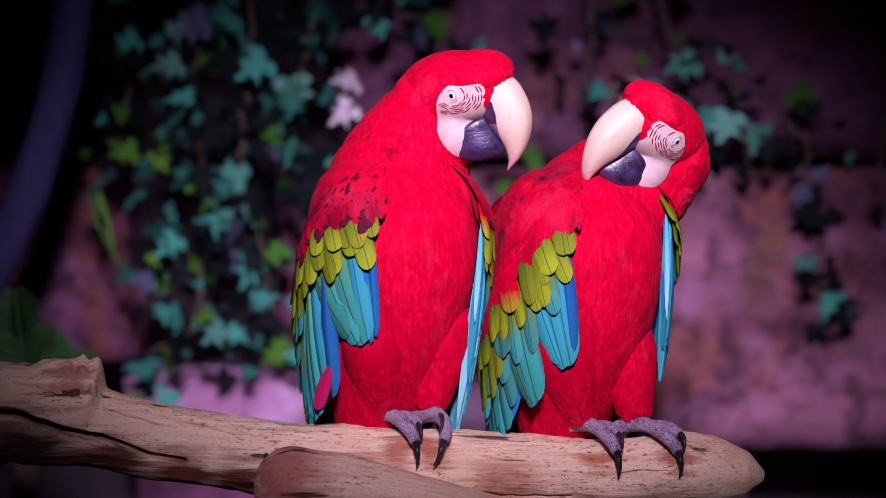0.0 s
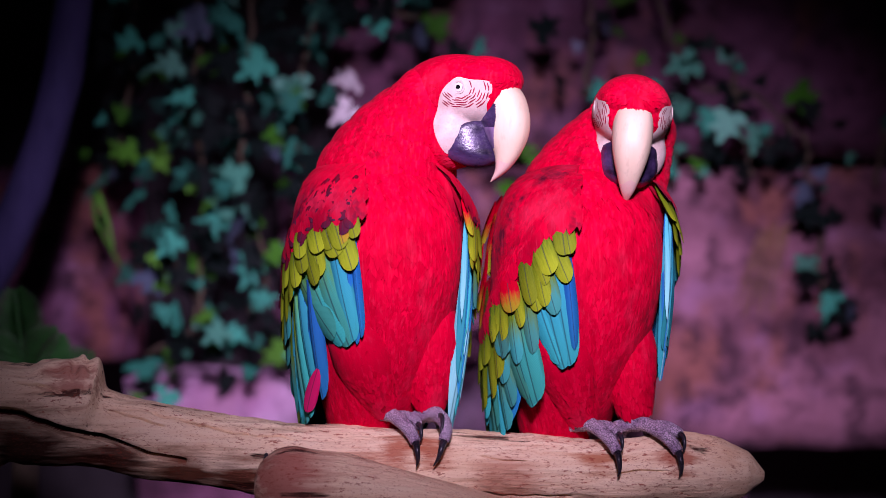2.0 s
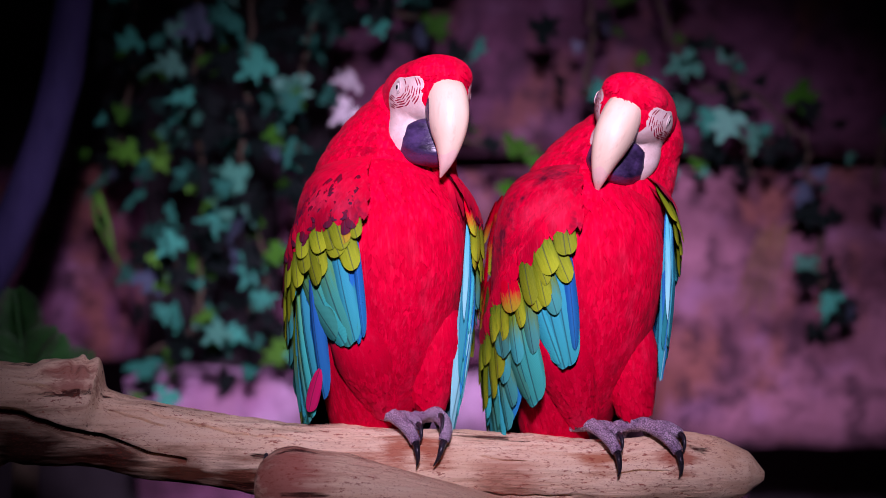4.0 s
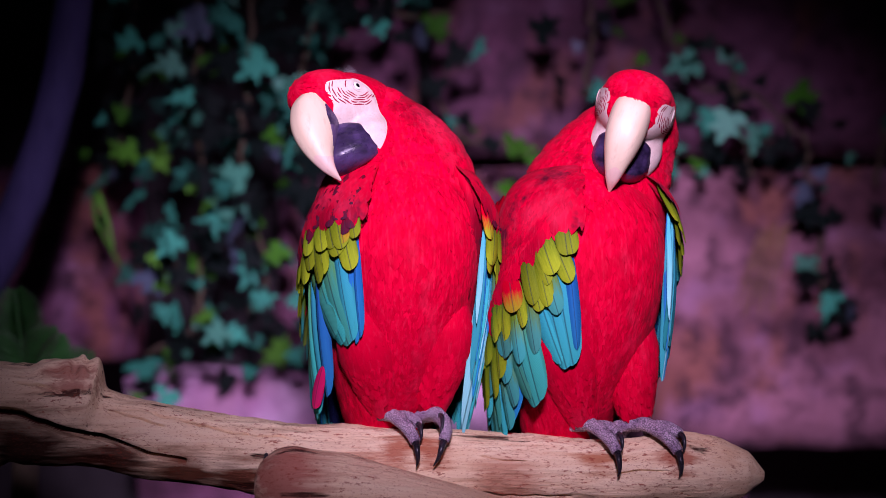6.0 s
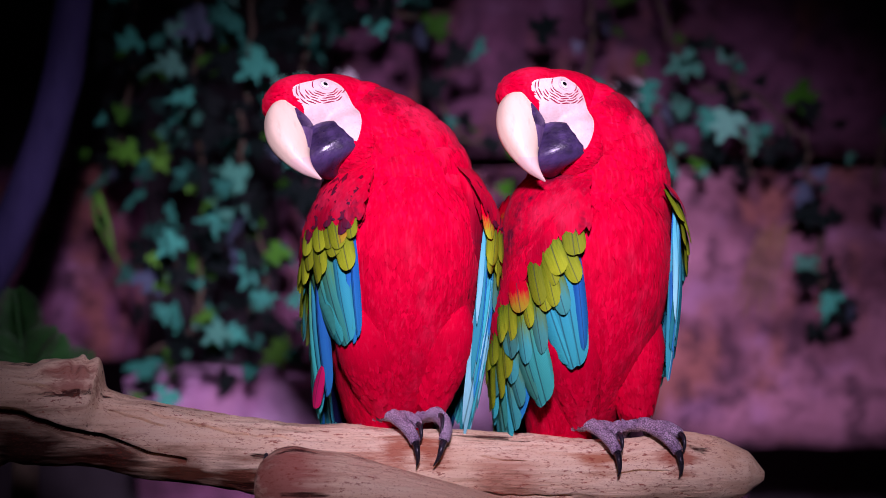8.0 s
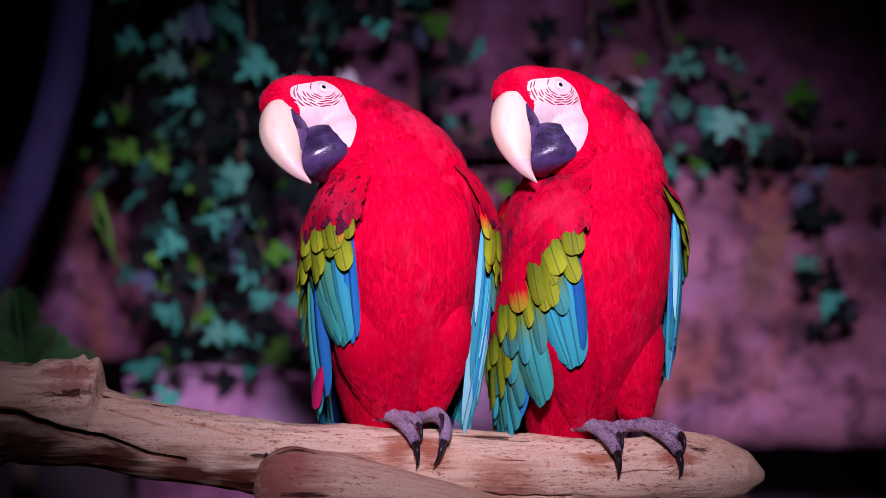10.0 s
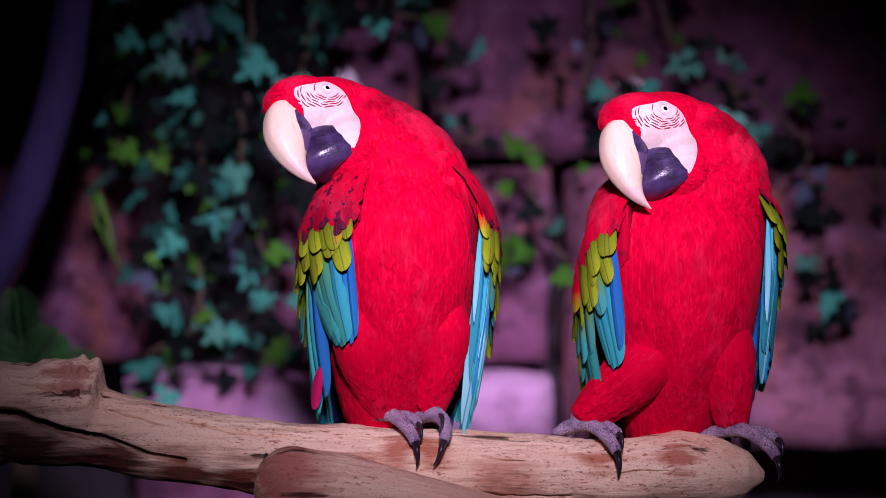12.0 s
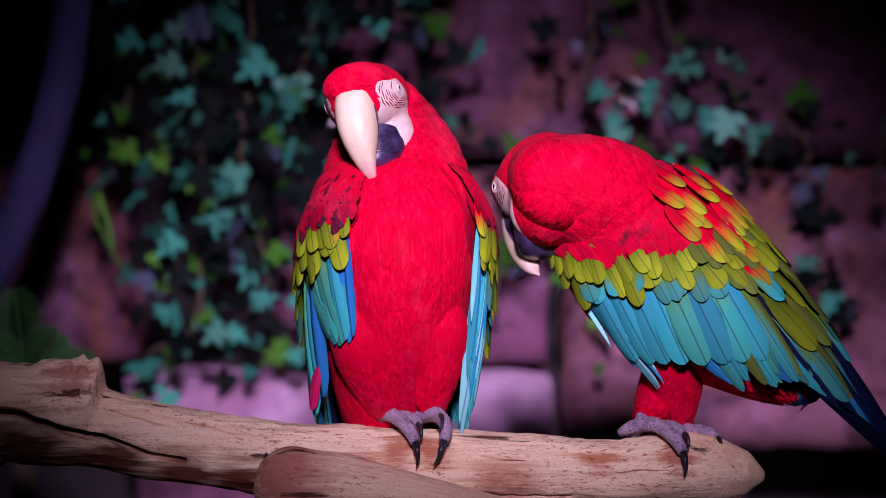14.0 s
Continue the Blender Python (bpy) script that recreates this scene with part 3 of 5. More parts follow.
def lay(kind, wing, s, phi0, z0, phi1, z1, width, off, tilt=0.02, shapes=FEATHERS):
    """One feather on the wing from (phi0, z0) to (phi1, z1)."""
    p, q = wing_point(phi0, z0, off - 0.005), wing_point(phi1, z1, off + tilt * 0.1)
    n = outward(wing_point, (phi0 + phi1) / 2, (z0 + z1) / 2)
    y = (q - p).normalized()
    n = (n - y * n.dot(y)).normalized()
    n = (n + y.cross(n) * random.uniform(-0.22, 0.22)).normalized()
    x = y.cross(n)
    l = (q - p).length
    if s < 0:
        p, x, y, n = (Vector((-v.x, v.y, v.z)) for v in (p, x, y, n))
        x = -x
    m = Matrix(((x.x * width, y.x * l, n.x * l, p.x), (x.y * width, y.y * l, n.y * l, p.y), (x.z * width, y.z * l, n.z * l, p.z), (0, 0, 0, 1)))
    return part("feather", shapes[kind], wing, "", m)


# broad coverts laid one over the other: angle and height of root and tip, width, colour
BROAD_LOOSE = ((6, 0.130, -14, 0.036, 0.028, "teal"), (-2, 0.146, -27, 0.046, 0.036, "sea"), (-8, 0.159, -31, 0.040, 0.040, "sea"), (-15, 0.173, -34, 0.046, 0.040, "sea"),
               (-24, 0.206, -47, 0.096, 0.036, "blue"), (-30, 0.224, -50, 0.088, 0.038, "blue"), (-38, 0.243, -54, 0.092, 0.034, "blue"), (-46, 0.258, -56, 0.112, 0.018, "deep"))
BROAD_SIDE = ((34, 0.145, 20, 0.020, 0.036, "blue"), (26, 0.150, 10, 0.030, 0.038, "sea"), (17, 0.160, 0, 0.042, 0.040, "blue"), (8, 0.172, -10, 0.056, 0.040, "sea"), (-1, 0.186, -20, 0.072, 0.040, "blue"),
              (-10, 0.204, -29, 0.088, 0.040, "blue"), (-19, 0.224, -37, 0.100, 0.038, "blue"), (-29, 0.244, -46, 0.112, 0.036, "blue"), (-38, 0.262, -53, 0.110, 0.030, "blue"))
BROAD_SNUG = ((-2, 0.190, -36, 0.112, 0.042, "sea"), (-10, 0.208, -42, 0.106, 0.047, "sea"), (-21, 0.226, -46, 0.102, 0.046, "sea"), (-34, 0.244, -49, 0.107, 0.028, "blue"),
              (-41, 0.252, -51, 0.108, 0.014, "deep"), (-47, 0.256, -54, 0.112, 0.012, "deep"))


def wing(bird, s, snug):
    """A folded wing: red shoulder, green rows, broad turquoise coverts and long blue flight feathers."""
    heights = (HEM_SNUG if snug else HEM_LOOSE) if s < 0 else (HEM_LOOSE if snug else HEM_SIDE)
    phis = [radians(-54 + 134 * i / 24) for i in range(25)]
    outer, inner = [], []
    for i in range(17):
        u = i / 16
        # the skin dips where the feathers begin
        low = [interp(u, (0, 1), (0.345, max(hem(a, heights) - 0.055, 0.05))) for a in phis]
        outer.append([wing_point(a, z, interp(z - hem(a, heights), (-0.02, 0.015), (-0.012, -0.002))) for a, z in zip(phis, low)])
        inner.append([wing_point(a, z, -0.020) for a, z in zip(phis, low)])
    v, f = loft([o + q[::-1] for o, q in zip(outer, inner)])
    spots = []
    for i in range(2200):
        a = random.uniform(phis[0], phis[-1])
        z = random.uniform(hem(a, heights) + 0.005, 0.336)
        spots.append((wing_point(a, z, -0.002), outward(wing_point, a, z), Vector((0, 0.25, -1)), 1.0))
    # a ragged red fringe over the first green row
    for i in range(420):
        a = random.uniform(phis[0] - 0.04, phis[-1])
        z = hem(a, heights) + random.uniform(0.010, 0.050)
        k = (z - hem(a, heights)) / 0.05
        spots.append((wing_point(a, z, 0.0165 - 0.014 * k), outward(wing_point, a, z), Vector((0, 0.1, -1)), 1.5))
    w = part("wing", coat("wing", (v, f), spots, 0.020, 0.0080, 0.010, MAROON_SHADE if snug else RED_SHADE, s < 0), bird, "folded wing in red, green and blue")
    R = random.uniform
    # flight feathers, longest at the back
    for i in range(13):
        u = i / 12
        a = radians(-14 + 90 * u)
        z0, z1 = max(hem(a, heights) - 0.05, 0.05), interp(u, (0, 0.3, 1), (0.020, -0.02, -0.17))
        lay(("navy", "deep", "navy", "navy")[i % 4] if i > 6 else ("deep", "deep", "blue", "sea", "deep", "teal", "blue")[i], w, s, a, z0, a + radians(7 + 4 * R(-1, 1)), z1 + R(-0.012, 0.012), 0.030 * R(0.9, 1.1), 0.0006 * i, 0.02, BLADES)
    # long narrow coverts: their tips step down from the breast to the back
    n = 14
    for i in range(n):
        d = 78 - (104 if snug else 84) * i / (n - 1) + R(-2, 2)
        a0, a1 = radians(d + 16 + R(-3, 3)), radians(d)
        z0, z1 = hem(a0, heights) - 0.020, covert_tip(d) + R(-0.014, 0.014) + (0.012 if snug else 0)
        k = (("olive", "teal", "olive", "navy") if s < 0 else ("sea", "blue", "olive", "deep"))[i % 4] if d > 44 else (("teal", "sea", "teal", "olive")[i % 4] if d > 8 else ("deep" if d < -14 and i % 2 else ("blue", "teal", "sea")[i % 3]))
        lay(k, w, s, a0, z0, a1, z1, (0.025 if d > 10 else 0.022) * R(0.85, 1.15), 0.0035 + 0.0012 * (i % 3))
    if s < 0 or not snug:
        for j, (d0, z0, d1, z1, wid, k) in enumerate(BROAD_SNUG if snug else (BROAD_LOOSE if s < 0 else BROAD_SIDE)):
            lay(k, w, s, radians(d0), z0, radians(d1), z1 + R(-0.003, 0.003), wid, 0.0062 + 0.0009 * (j % 4))
    if s > 0:
        # drawn close: narrow blades seen almost edge-on
        for j in range(30 if snug else 9):
            d0 = -52 + 1.7 * j
            z0 = hem(radians(d0), heights) - 0.012 - 0.002 * j + R(-0.008, 0.008)
            z1 = max((0.14, 0.05, 0.10, 0.02, 0.07, 0.0)[j % 6] - 0.002 * j + R(-0.015, 0.015), -1 if snug else 0.07)
            # the pale blades are the ones with painted sheen
            lay(("pale", "blue", "deep", "pale", "blue")[j % 5], w, s, radians(d0 + 3), z0, radians(d0 - 5 + R(-3, 3)), z1, 0.0082 * R(0.75, 1.3), 0.0088 - 0.00022 * j + 0.0012 * (j % 2), 0.02, BLADES)
    # green feathers with blue tips, then green ones in uneven rows along the red
    for kind, n, top, end, wid, off, sway in (("teal", 15, -0.016, -0.094, 0.027, 0.0088, -13), ("green", 15, -0.006, -0.080, 0.0270, 0.0104, -12), ("green", 18, 0.012, -0.046, 0.0255, 0.0124, -9)):
        for i in range(n):
            u = i / (n - 1)
            d = -48 + 122 * u + R(-3, 3)
            a = radians(d)
            z0, z1 = hem(a, heights) + top + R(-0.006, 0.006), hem(a, heights) + end * R(0.75, 1.25) * (0.75 if snug and s < 0 or s > 0 and not snug else 1)
            if (d < -34 or snug and s < 0 and d < -4) and kind == "teal" or d < -42 and top < 0:
                continue
            k = "olive" if u > 0.6 and R(0, 1) < 0.55 else ("teal" if n == 15 and u > 0.2 and R(0, 1) < 0.25 else ("fire" if n == 18 and u < 0.5 and R(0, 1) < 0.08 else kind))
            lay(k, w, s, a, z0, max(radians(-51), a + radians(sway * (1 - u) + 4 * R(-1, 1))), z1, wid * R(0.75, 1.2), off + 0.0012 * (i % 3))
    # dark small feathers where the shoulder's red gives way
    for i in range(60 if snug else 0):
        d = -50 + 78 * i / 59 + R(-3, 3)
        z0 = hem(radians(d), heights) + R(0.008, 0.056)
        lay("maroon", w, s, radians(d), z0, radians(d + R(-3, 3)), z0 - R(0.022, 0.034), 0.017 * R(0.8, 1.2), 0.0148 - 0.18 * (z0 - hem(radians(d), heights)) + 0.0008 * (i % 2))
    # red feathers tipped with lime lie over the wing's upper half
    for i in range(0 if snug else 14):
        d = 34 + 46 * R(0, 1)
        z0 = 0.30 - 0.011 * i + R(-0.006, 0.006)
        lay("fire", w, s, radians(d), z0, radians(d + R(-4, 4)), z0 - R(0.045, 0.065), 0.027 * R(0.85, 1.15), 0.0125 + 0.0012 * (i % 3))
    # scapulars over the back edge
    for i in range(15):
        a, z0 = radians(50 + 34 * (i % 3) / 2 + R(-3, 3)), 0.28 - 0.016 * i
        lay(("green", "olive", "green", "olive", "teal")[i % 5] if i > 5 or snug else ("fire" if i < 4 else ("green" if i % 2 else "olive")), w, s, a, z0, a + radians(4), z0 - R(0.065, 0.10), 0.032 * R(0.85, 1.1), 0.013 + 0.0015 * (i % 2))
    for i in range(6):
        a, z0 = radians(50 + 32 * i / 5), 0.07
        lay("olive" if i % 2 else "teal", w, s, a, z0, a + radians(3), z0 - R(0.12, 0.17), 0.032, 0.008)
    return w


def tail(bird):
    base = joined(ellipsoid((0, 0.055, 0.02), (0.045, 0.035, 0.07), 20, 10))
    spots = []
    for i in range(160):
        a, z = random.uniform(0, 6.28), random.uniform(-0.9, 0.9)
        k = math.sqrt(1 - z * z)
        spots.append((Vector((0.045 * k * math.cos(a), 0.055 + 0.035 * k * math.sin(a), 0.02 + 0.07 * z)), Vector((k * math.cos(a), k * math.sin(a), z)).normalized(), Vector((0, 0.3, -1)), 1.4))
    t = part("tail", coat("tail", base, spots, 0.03, 0.016, 0.05, RUMP), bird, "long blue and crimson tail")
    for i in range(9):
        x = (i - 4) / 4
        p, l = Vector((0.032 * x, 0.075 - 0.006 * abs(x) + 0.002 * (i % 2), 0.03)), 0.46 - 0.14 * abs(x)
        y = Vector((0.05 * x, 0.22, -1)).normalized()
        n = Vector((0.35 * x, 1, 0.22))
        n = (n - y * n.dot(y)).normalized()
        xx = y.cross(n)
        w = 0.034
        m = Matrix(((xx.x * w, y.x * l, n.x * l * 0.3, p.x), (xx.y * w, y.y * l, n.y * l * 0.3, p.y), (xx.z * w, y.z * l, n.z * l * 0.3, p.z), (0, 0, 0, 1)))
        part("tail_feather", FEATHERS["navy" if abs(x) > 0.3 else "red"], t, "", m)
    return t


# toes: place along the perch, angle round it and height over it; the last three points are the claw
OUTER_TOE = ((-0.034, -28, 0.004), (-0.014, -12, 0.010), (0.007, 4, 0.012), (0.023, 27, 0.009), (0.034, 46, 0.008), (0.040, 60, 0.007), (0.042, 72, 0.010), (0.043, 84, 0.007), (0.041, 94, 0.002))
INNER_TOE = ((0.010, -8, 0.006), (0.020, 4, 0.010), (0.031, 16, 0.011), (0.038, 24, 0.010), (0.041, 28, 0.010), (0.043, 32, 0.010), (0.046, 42, 0.013), (0.047, 52, 0.009), (0.045, 59, 0.003))
OUTER_TOE_TUCKED = ((-0.028, -22, 0.004), (-0.011, -8, 0.010), (0.007, 4, 0.012), (0.018, 22, 0.010), (0.022, 42, 0.009), (0.019, 58, 0.007), (0.016, 70, 0.010), (0.012, 82, 0.008), (0.006, 93, 0.002))
INNER_TOE_TUCKED = ((-0.012, -4, 0.006), (-0.002, 4, 0.012), (0.007, 12, 0.016), (0.012, 18, 0.018), (0.014, 21, 0.018), (0.015, 24, 0.018), (0.017, 33, 0.021), (0.017, 43, 0.018), (0.014, 52, 0.013))
BACK_TOES = (((-0.004, -6, 0.008), (-0.010, -20, 0.009), (-0.014, -34, 0.008), (-0.016, -46, 0.008), (-0.017, -56, 0.007), (-0.018, -64, 0.007), (-0.018, -74, 0.009), (-0.018, -84, 0.006), (-0.018, -92, 0.001)),
             ((0.006, -6, 0.008), (0.010, -18, 0.009), (0.014, -30, 0.008), (0.016, -40, 0.008), (0.017, -48, 0.007), (0.018, -56, 0.007), (0.018, -66, 0.009), (0.018, -76, 0.006), (0.018, -84, 0.001)))


def foot(bird, outer, inner, stretch):
    """A scaly foot whose toes bend over the perch, each with a hooked claw."""
    ankle = tube([(-0.002, 0.014, 0.026), (-0.002, 0.013, 0.022), (-0.002, 0.009, 0.015), (0, 0.0, 0.009)], [0.008, 0.0125, 0.0135, 0.010], 14)
    f = part("foot", mesh_of("foot", *ankle, SKIN), bird, "scaly grey foot gripping with black claws")
    for toe, thick in ((outer, 1.0), (inner, 0.82), (BACK_TOES[0], 0.9), (BACK_TOES[1], 0.8)):
        pts = [Vector((x * stretch, -(0.047 + h) * math.sin(radians(a)), (0.047 + h) * math.cos(radians(a)) - 0.047)) for x, a, h in toe]
        line = [curve(5 * i / 44, pts[:6]) for i in range(45)]
        rad = [thick * interp(i / 44, (0, 0.12, 0.4, 0.8, 1), (0.0046, 0.0080, 0.0093, 0.0079, 0.0068)) * (1 + 0.055 * math.sin(i * 2.1)) for i in range(45)]
        part("toe", mesh_of("toe", *tube(line, rad, 14), SKIN), f)
        hook = [curve(5 + 3 * i / 12 - 0.25 * (i == 0), pts) for i in range(13)]
        part("claw", mesh_of("claw", *tube(hook, [thick * 0.0046 * (1 - 0.88 * (i / 12) ** 1.5) for i in range(13)], 10), CLAW), f, "curved black claw")
    return f


def thigh(bird):
    prof = ((-0.006, 0.014), (0.008, 0.021), (0.030, 0.028), (0.060, 0.035), (0.090, 0.040), (0.12, 0.036), (0.145, 0.022), (0.160, 0.008))
    core = loft([[Vector((r * math.cos(b), r * math.sin(b), z)) for b in (2 * math.pi * j / 20 for j in range(20))] for z, r in prof])
    spots = []
    for i in range(800):
        a, z = random.uniform(0, 6.283), random.uniform(0.012, 0.125)
        r = interp(z, [p[0] for p in prof], [p[1] for p in prof])
        spots.append((Vector((r * math.cos(a), r * math.sin(a), z)), Vector((math.cos(a), math.sin(a), 0.0)), Vector((0, 0, -1)), 1.0))
    return part("thigh", coat("thigh", core, spots, 0.013, 0.0065, 0.003, RED, False, 0.04), bird)


NECKS = ((0.05, 0.096, 0.075), (0.22, 0.097, 0.070), (0.38, 0.094, 0.067), (0.54, 0.087, 0.062), (0.70, 0.078, 0.058), (0.85, 0.069, 0.054), (1.0, 0.0605, 0.051))


def macaw(label, snug, stretch):
    bird = tagged(new("macaw"), label, "parrot", "macaws on the branch")
    made = {"bird": bird, "body": part("body", body_mesh(), bird)}
    made["necks"] = [part("neck", neck_mesh(r, h), bird) for _, r, h in NECKS]
    h = made["head"] = part("head", head_mesh(), bird, "red head with bare white face")
    for s in (-1, 1):
        part("bare_face", face_mesh(s), h, "bare white skin")
        part("face_plumage", face_lines_mesh(s), h, "rows of tiny dark red feathers", kind="stuff")
        x = s * (skull_side(0, 0) + 0.0002)
        part("eye", eye_mesh(s), h, "pale iris with black pupil", pose(x, 0, 0))
        part("eyelid", lid_mesh(s), h, "", pose(x, 0, 0))
    part("upper_beak", upper_beak_mesh(), h, "hooked bone-white upper beak")
    part("lower_beak", lower_beak_mesh(), h, "blackish lower beak")
    made["wings"] = [wing(bird, s, snug) for s in (-1, 1)]
    made["wings"][1].matrix_local = pose(0.09, 0, 0.28) @ pose(0, 0, 0, 0, 5, 9) @ pose(-0.09, 0, -0.28)
    tail(bird)
    made["feet"] = [foot(bird, OUTER_TOE, INNER_TOE, 1.0), foot(bird, *((OUTER_TOE, INNER_TOE) if stretch > 1 else (OUTER_TOE_TUCKED, INNER_TOE_TUCKED)), stretch)]
    made["thighs"] = [thigh(bird) for s in (-1, 1)]
    return made


# ---- the setting ----
def slab(name, x0, x1, y0, y1, z0, z1, mat):
    v = [(x, y, z) for x in (x0, x1) for y in (y0, y1) for z in (z0, z1)]
    f = [(0, 1, 3, 2), (4, 6, 7, 5), (0, 4, 5, 1), (2, 3, 7, 6), (0, 2, 6, 4), (1, 5, 7, 3)]
    return tagged(new(name, mesh_of(name, v, f, mat, False)), kind="structure")


def block_mesh(w, h, d, seed, mat=None):
    """A rough-faced stone block with rounded arrises, its face towards -y."""
    nx, nz = max(6, int(w / 0.03)), max(6, int(h / 0.03))
    verts, faces = [], []
    for i in range(nx + 1):
        for k in range(nz + 1):
            x, z = w * i / nx, h * k / nz
            e = min(x, w - x, z, h - z)
            y = 0.030 * max(0, 1 - e / 0.045) ** 2
            y += 0.030 * noise.fractal(Vector((x * 3 + seed, z * 3, seed)), 1.0, 2.0, 4) + 0.008 * noise.noise(Vector((x * 22, z * 22, seed)))
            if e < 1e-4:
                x += 0.012 * noise.noise(Vector((z * 9, seed, 3)))
                z += 0.014 * noise.noise(Vector((x * 7, seed, 9)))
            verts.append((x, y, z))
    for i in range(nx):
        for k in range(nz):
            a = i * (nz + 1) + k
            faces.append((a, a + nz + 1, a + nz + 2, a + 1))
    rim = [i * (nz + 1) for i in range(nx + 1)] + [nx * (nz + 1) + k for k in range(1, nz + 1)] + [i * (nz + 1) + nz for i in range(nx - 1, -1, -1)] + [k for k in range(nz - 1, 0, -1)]
    k = len(verts)
    verts += [(verts[i][0], d, verts[i][2]) for i in rim]
    n = len(rim)
    faces += [(rim[j], k + j, k + (j + 1) % n, rim[(j + 1) % n]) for j in range(n)]
    faces.append(tuple(range(k, k + n)))
    return mesh_of("stone_block", verts, faces, mat or STONE)


WALL_Y = 1.25

ground = slab("ground", -4, 4, -5, 3, -0.1, 0, EARTH)
slab("wall_west", -3.2, -3.0, -5, 1.9, 0, 4.2, PLASTER)
slab("wall_east", 3.0, 3.2, -5, 1.9, 0, 4.2, PLASTER)
slab("wall_south", -3.0, 3.0, -5, -4.8, 0, 4.2, PLASTER)
# unseen ceiling; the gap between its slabs is added to let the dim sky in
slab("ceiling", -3.2, 3.2, -5, -1.4, 4.2, 4.3, PLASTER)
slab("ceiling_rear", -3.2, 3.2, 0.8, 1.9, 4.2, 4.3, PLASTER)
slab("ceiling_west", -3.2, -1.0, -1.4, 0.8, 4.2, 4.3, PLASTER)
slab("ceiling_east", 1.0, 3.2, -1.4, 0.8, 4.2, 4.3, PLASTER)
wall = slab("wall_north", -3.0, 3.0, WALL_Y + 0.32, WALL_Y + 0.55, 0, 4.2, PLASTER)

# courses of rough stone; joints stay open
K = (WALL_Y - CAM_Y) * 2 * math.tan(radians(10)) / 1568
courses = ((1.6 + 441 * K + 0.12, 2.45, 0.0, 0.30), (1.6 + (441 - 285) * K + 0.012, 1.6 + 441 * K + 0.10, 0.0, 0.62), (1.6 + (441 - 655) * K + 0.01, 1.6 + (441 - 285) * K - 0.012, 0.0, 0.655),
           (1.6 + (441 - 798) * K + 0.012, 1.6 + (441 - 655) * K - 0.012, -0.09, 0.655), (0.80, 1.6 + (441 - 798) * K - 0.012, 0.02, 0.35), (0.40, 0.78, 0.0, 0.1), (0.0, 0.38, 0.0, 0.5))
for r, (z0, z1, dy, shift) in enumerate(courses):
    x, i = -2.95, 0
    cuts = sorted([(990 - 784) * K + 0.86 * j + (0 if shift == 0.655 else shift) for j in range(-4, 4)])
    left = -0.22 if r < 2 else (-2.95 if r == 2 else -0.567)  # stone left out: the black wall stands for shade behind ivy and fern
    edges = [left] + [c for c in cuts if left + 0.1 < c < 2.8] + [2.95]
    for a, b in zip(edges, edges[1:]):
        # no low block at the right either: the wall behind darkens that corner
        if r == 2 and a > 0.15 or r == 4 and a > 0.5:
            continue
        if r == 2 and -0.7 < b < -0.6:
            b = -0.55
        if r == 2 and b > 0:
            a = -0.31  # stone left out again, so black wall gives the ivy's shadow
        if r == 3 and a > 0.15:
            z1 = courses[2][1]  # one tall block beyond the upright joint
        part("stone_block", block_mesh(b - a - 0.03, z1 - z0, 0.33 - dy, r * 7.3 + a * 3.1, (PALE_STONE if a < 0.15 else TAN_STONE) if r == 3 else STONE), wall, "", pose(a + 0.015, WALL_Y + dy, z0))


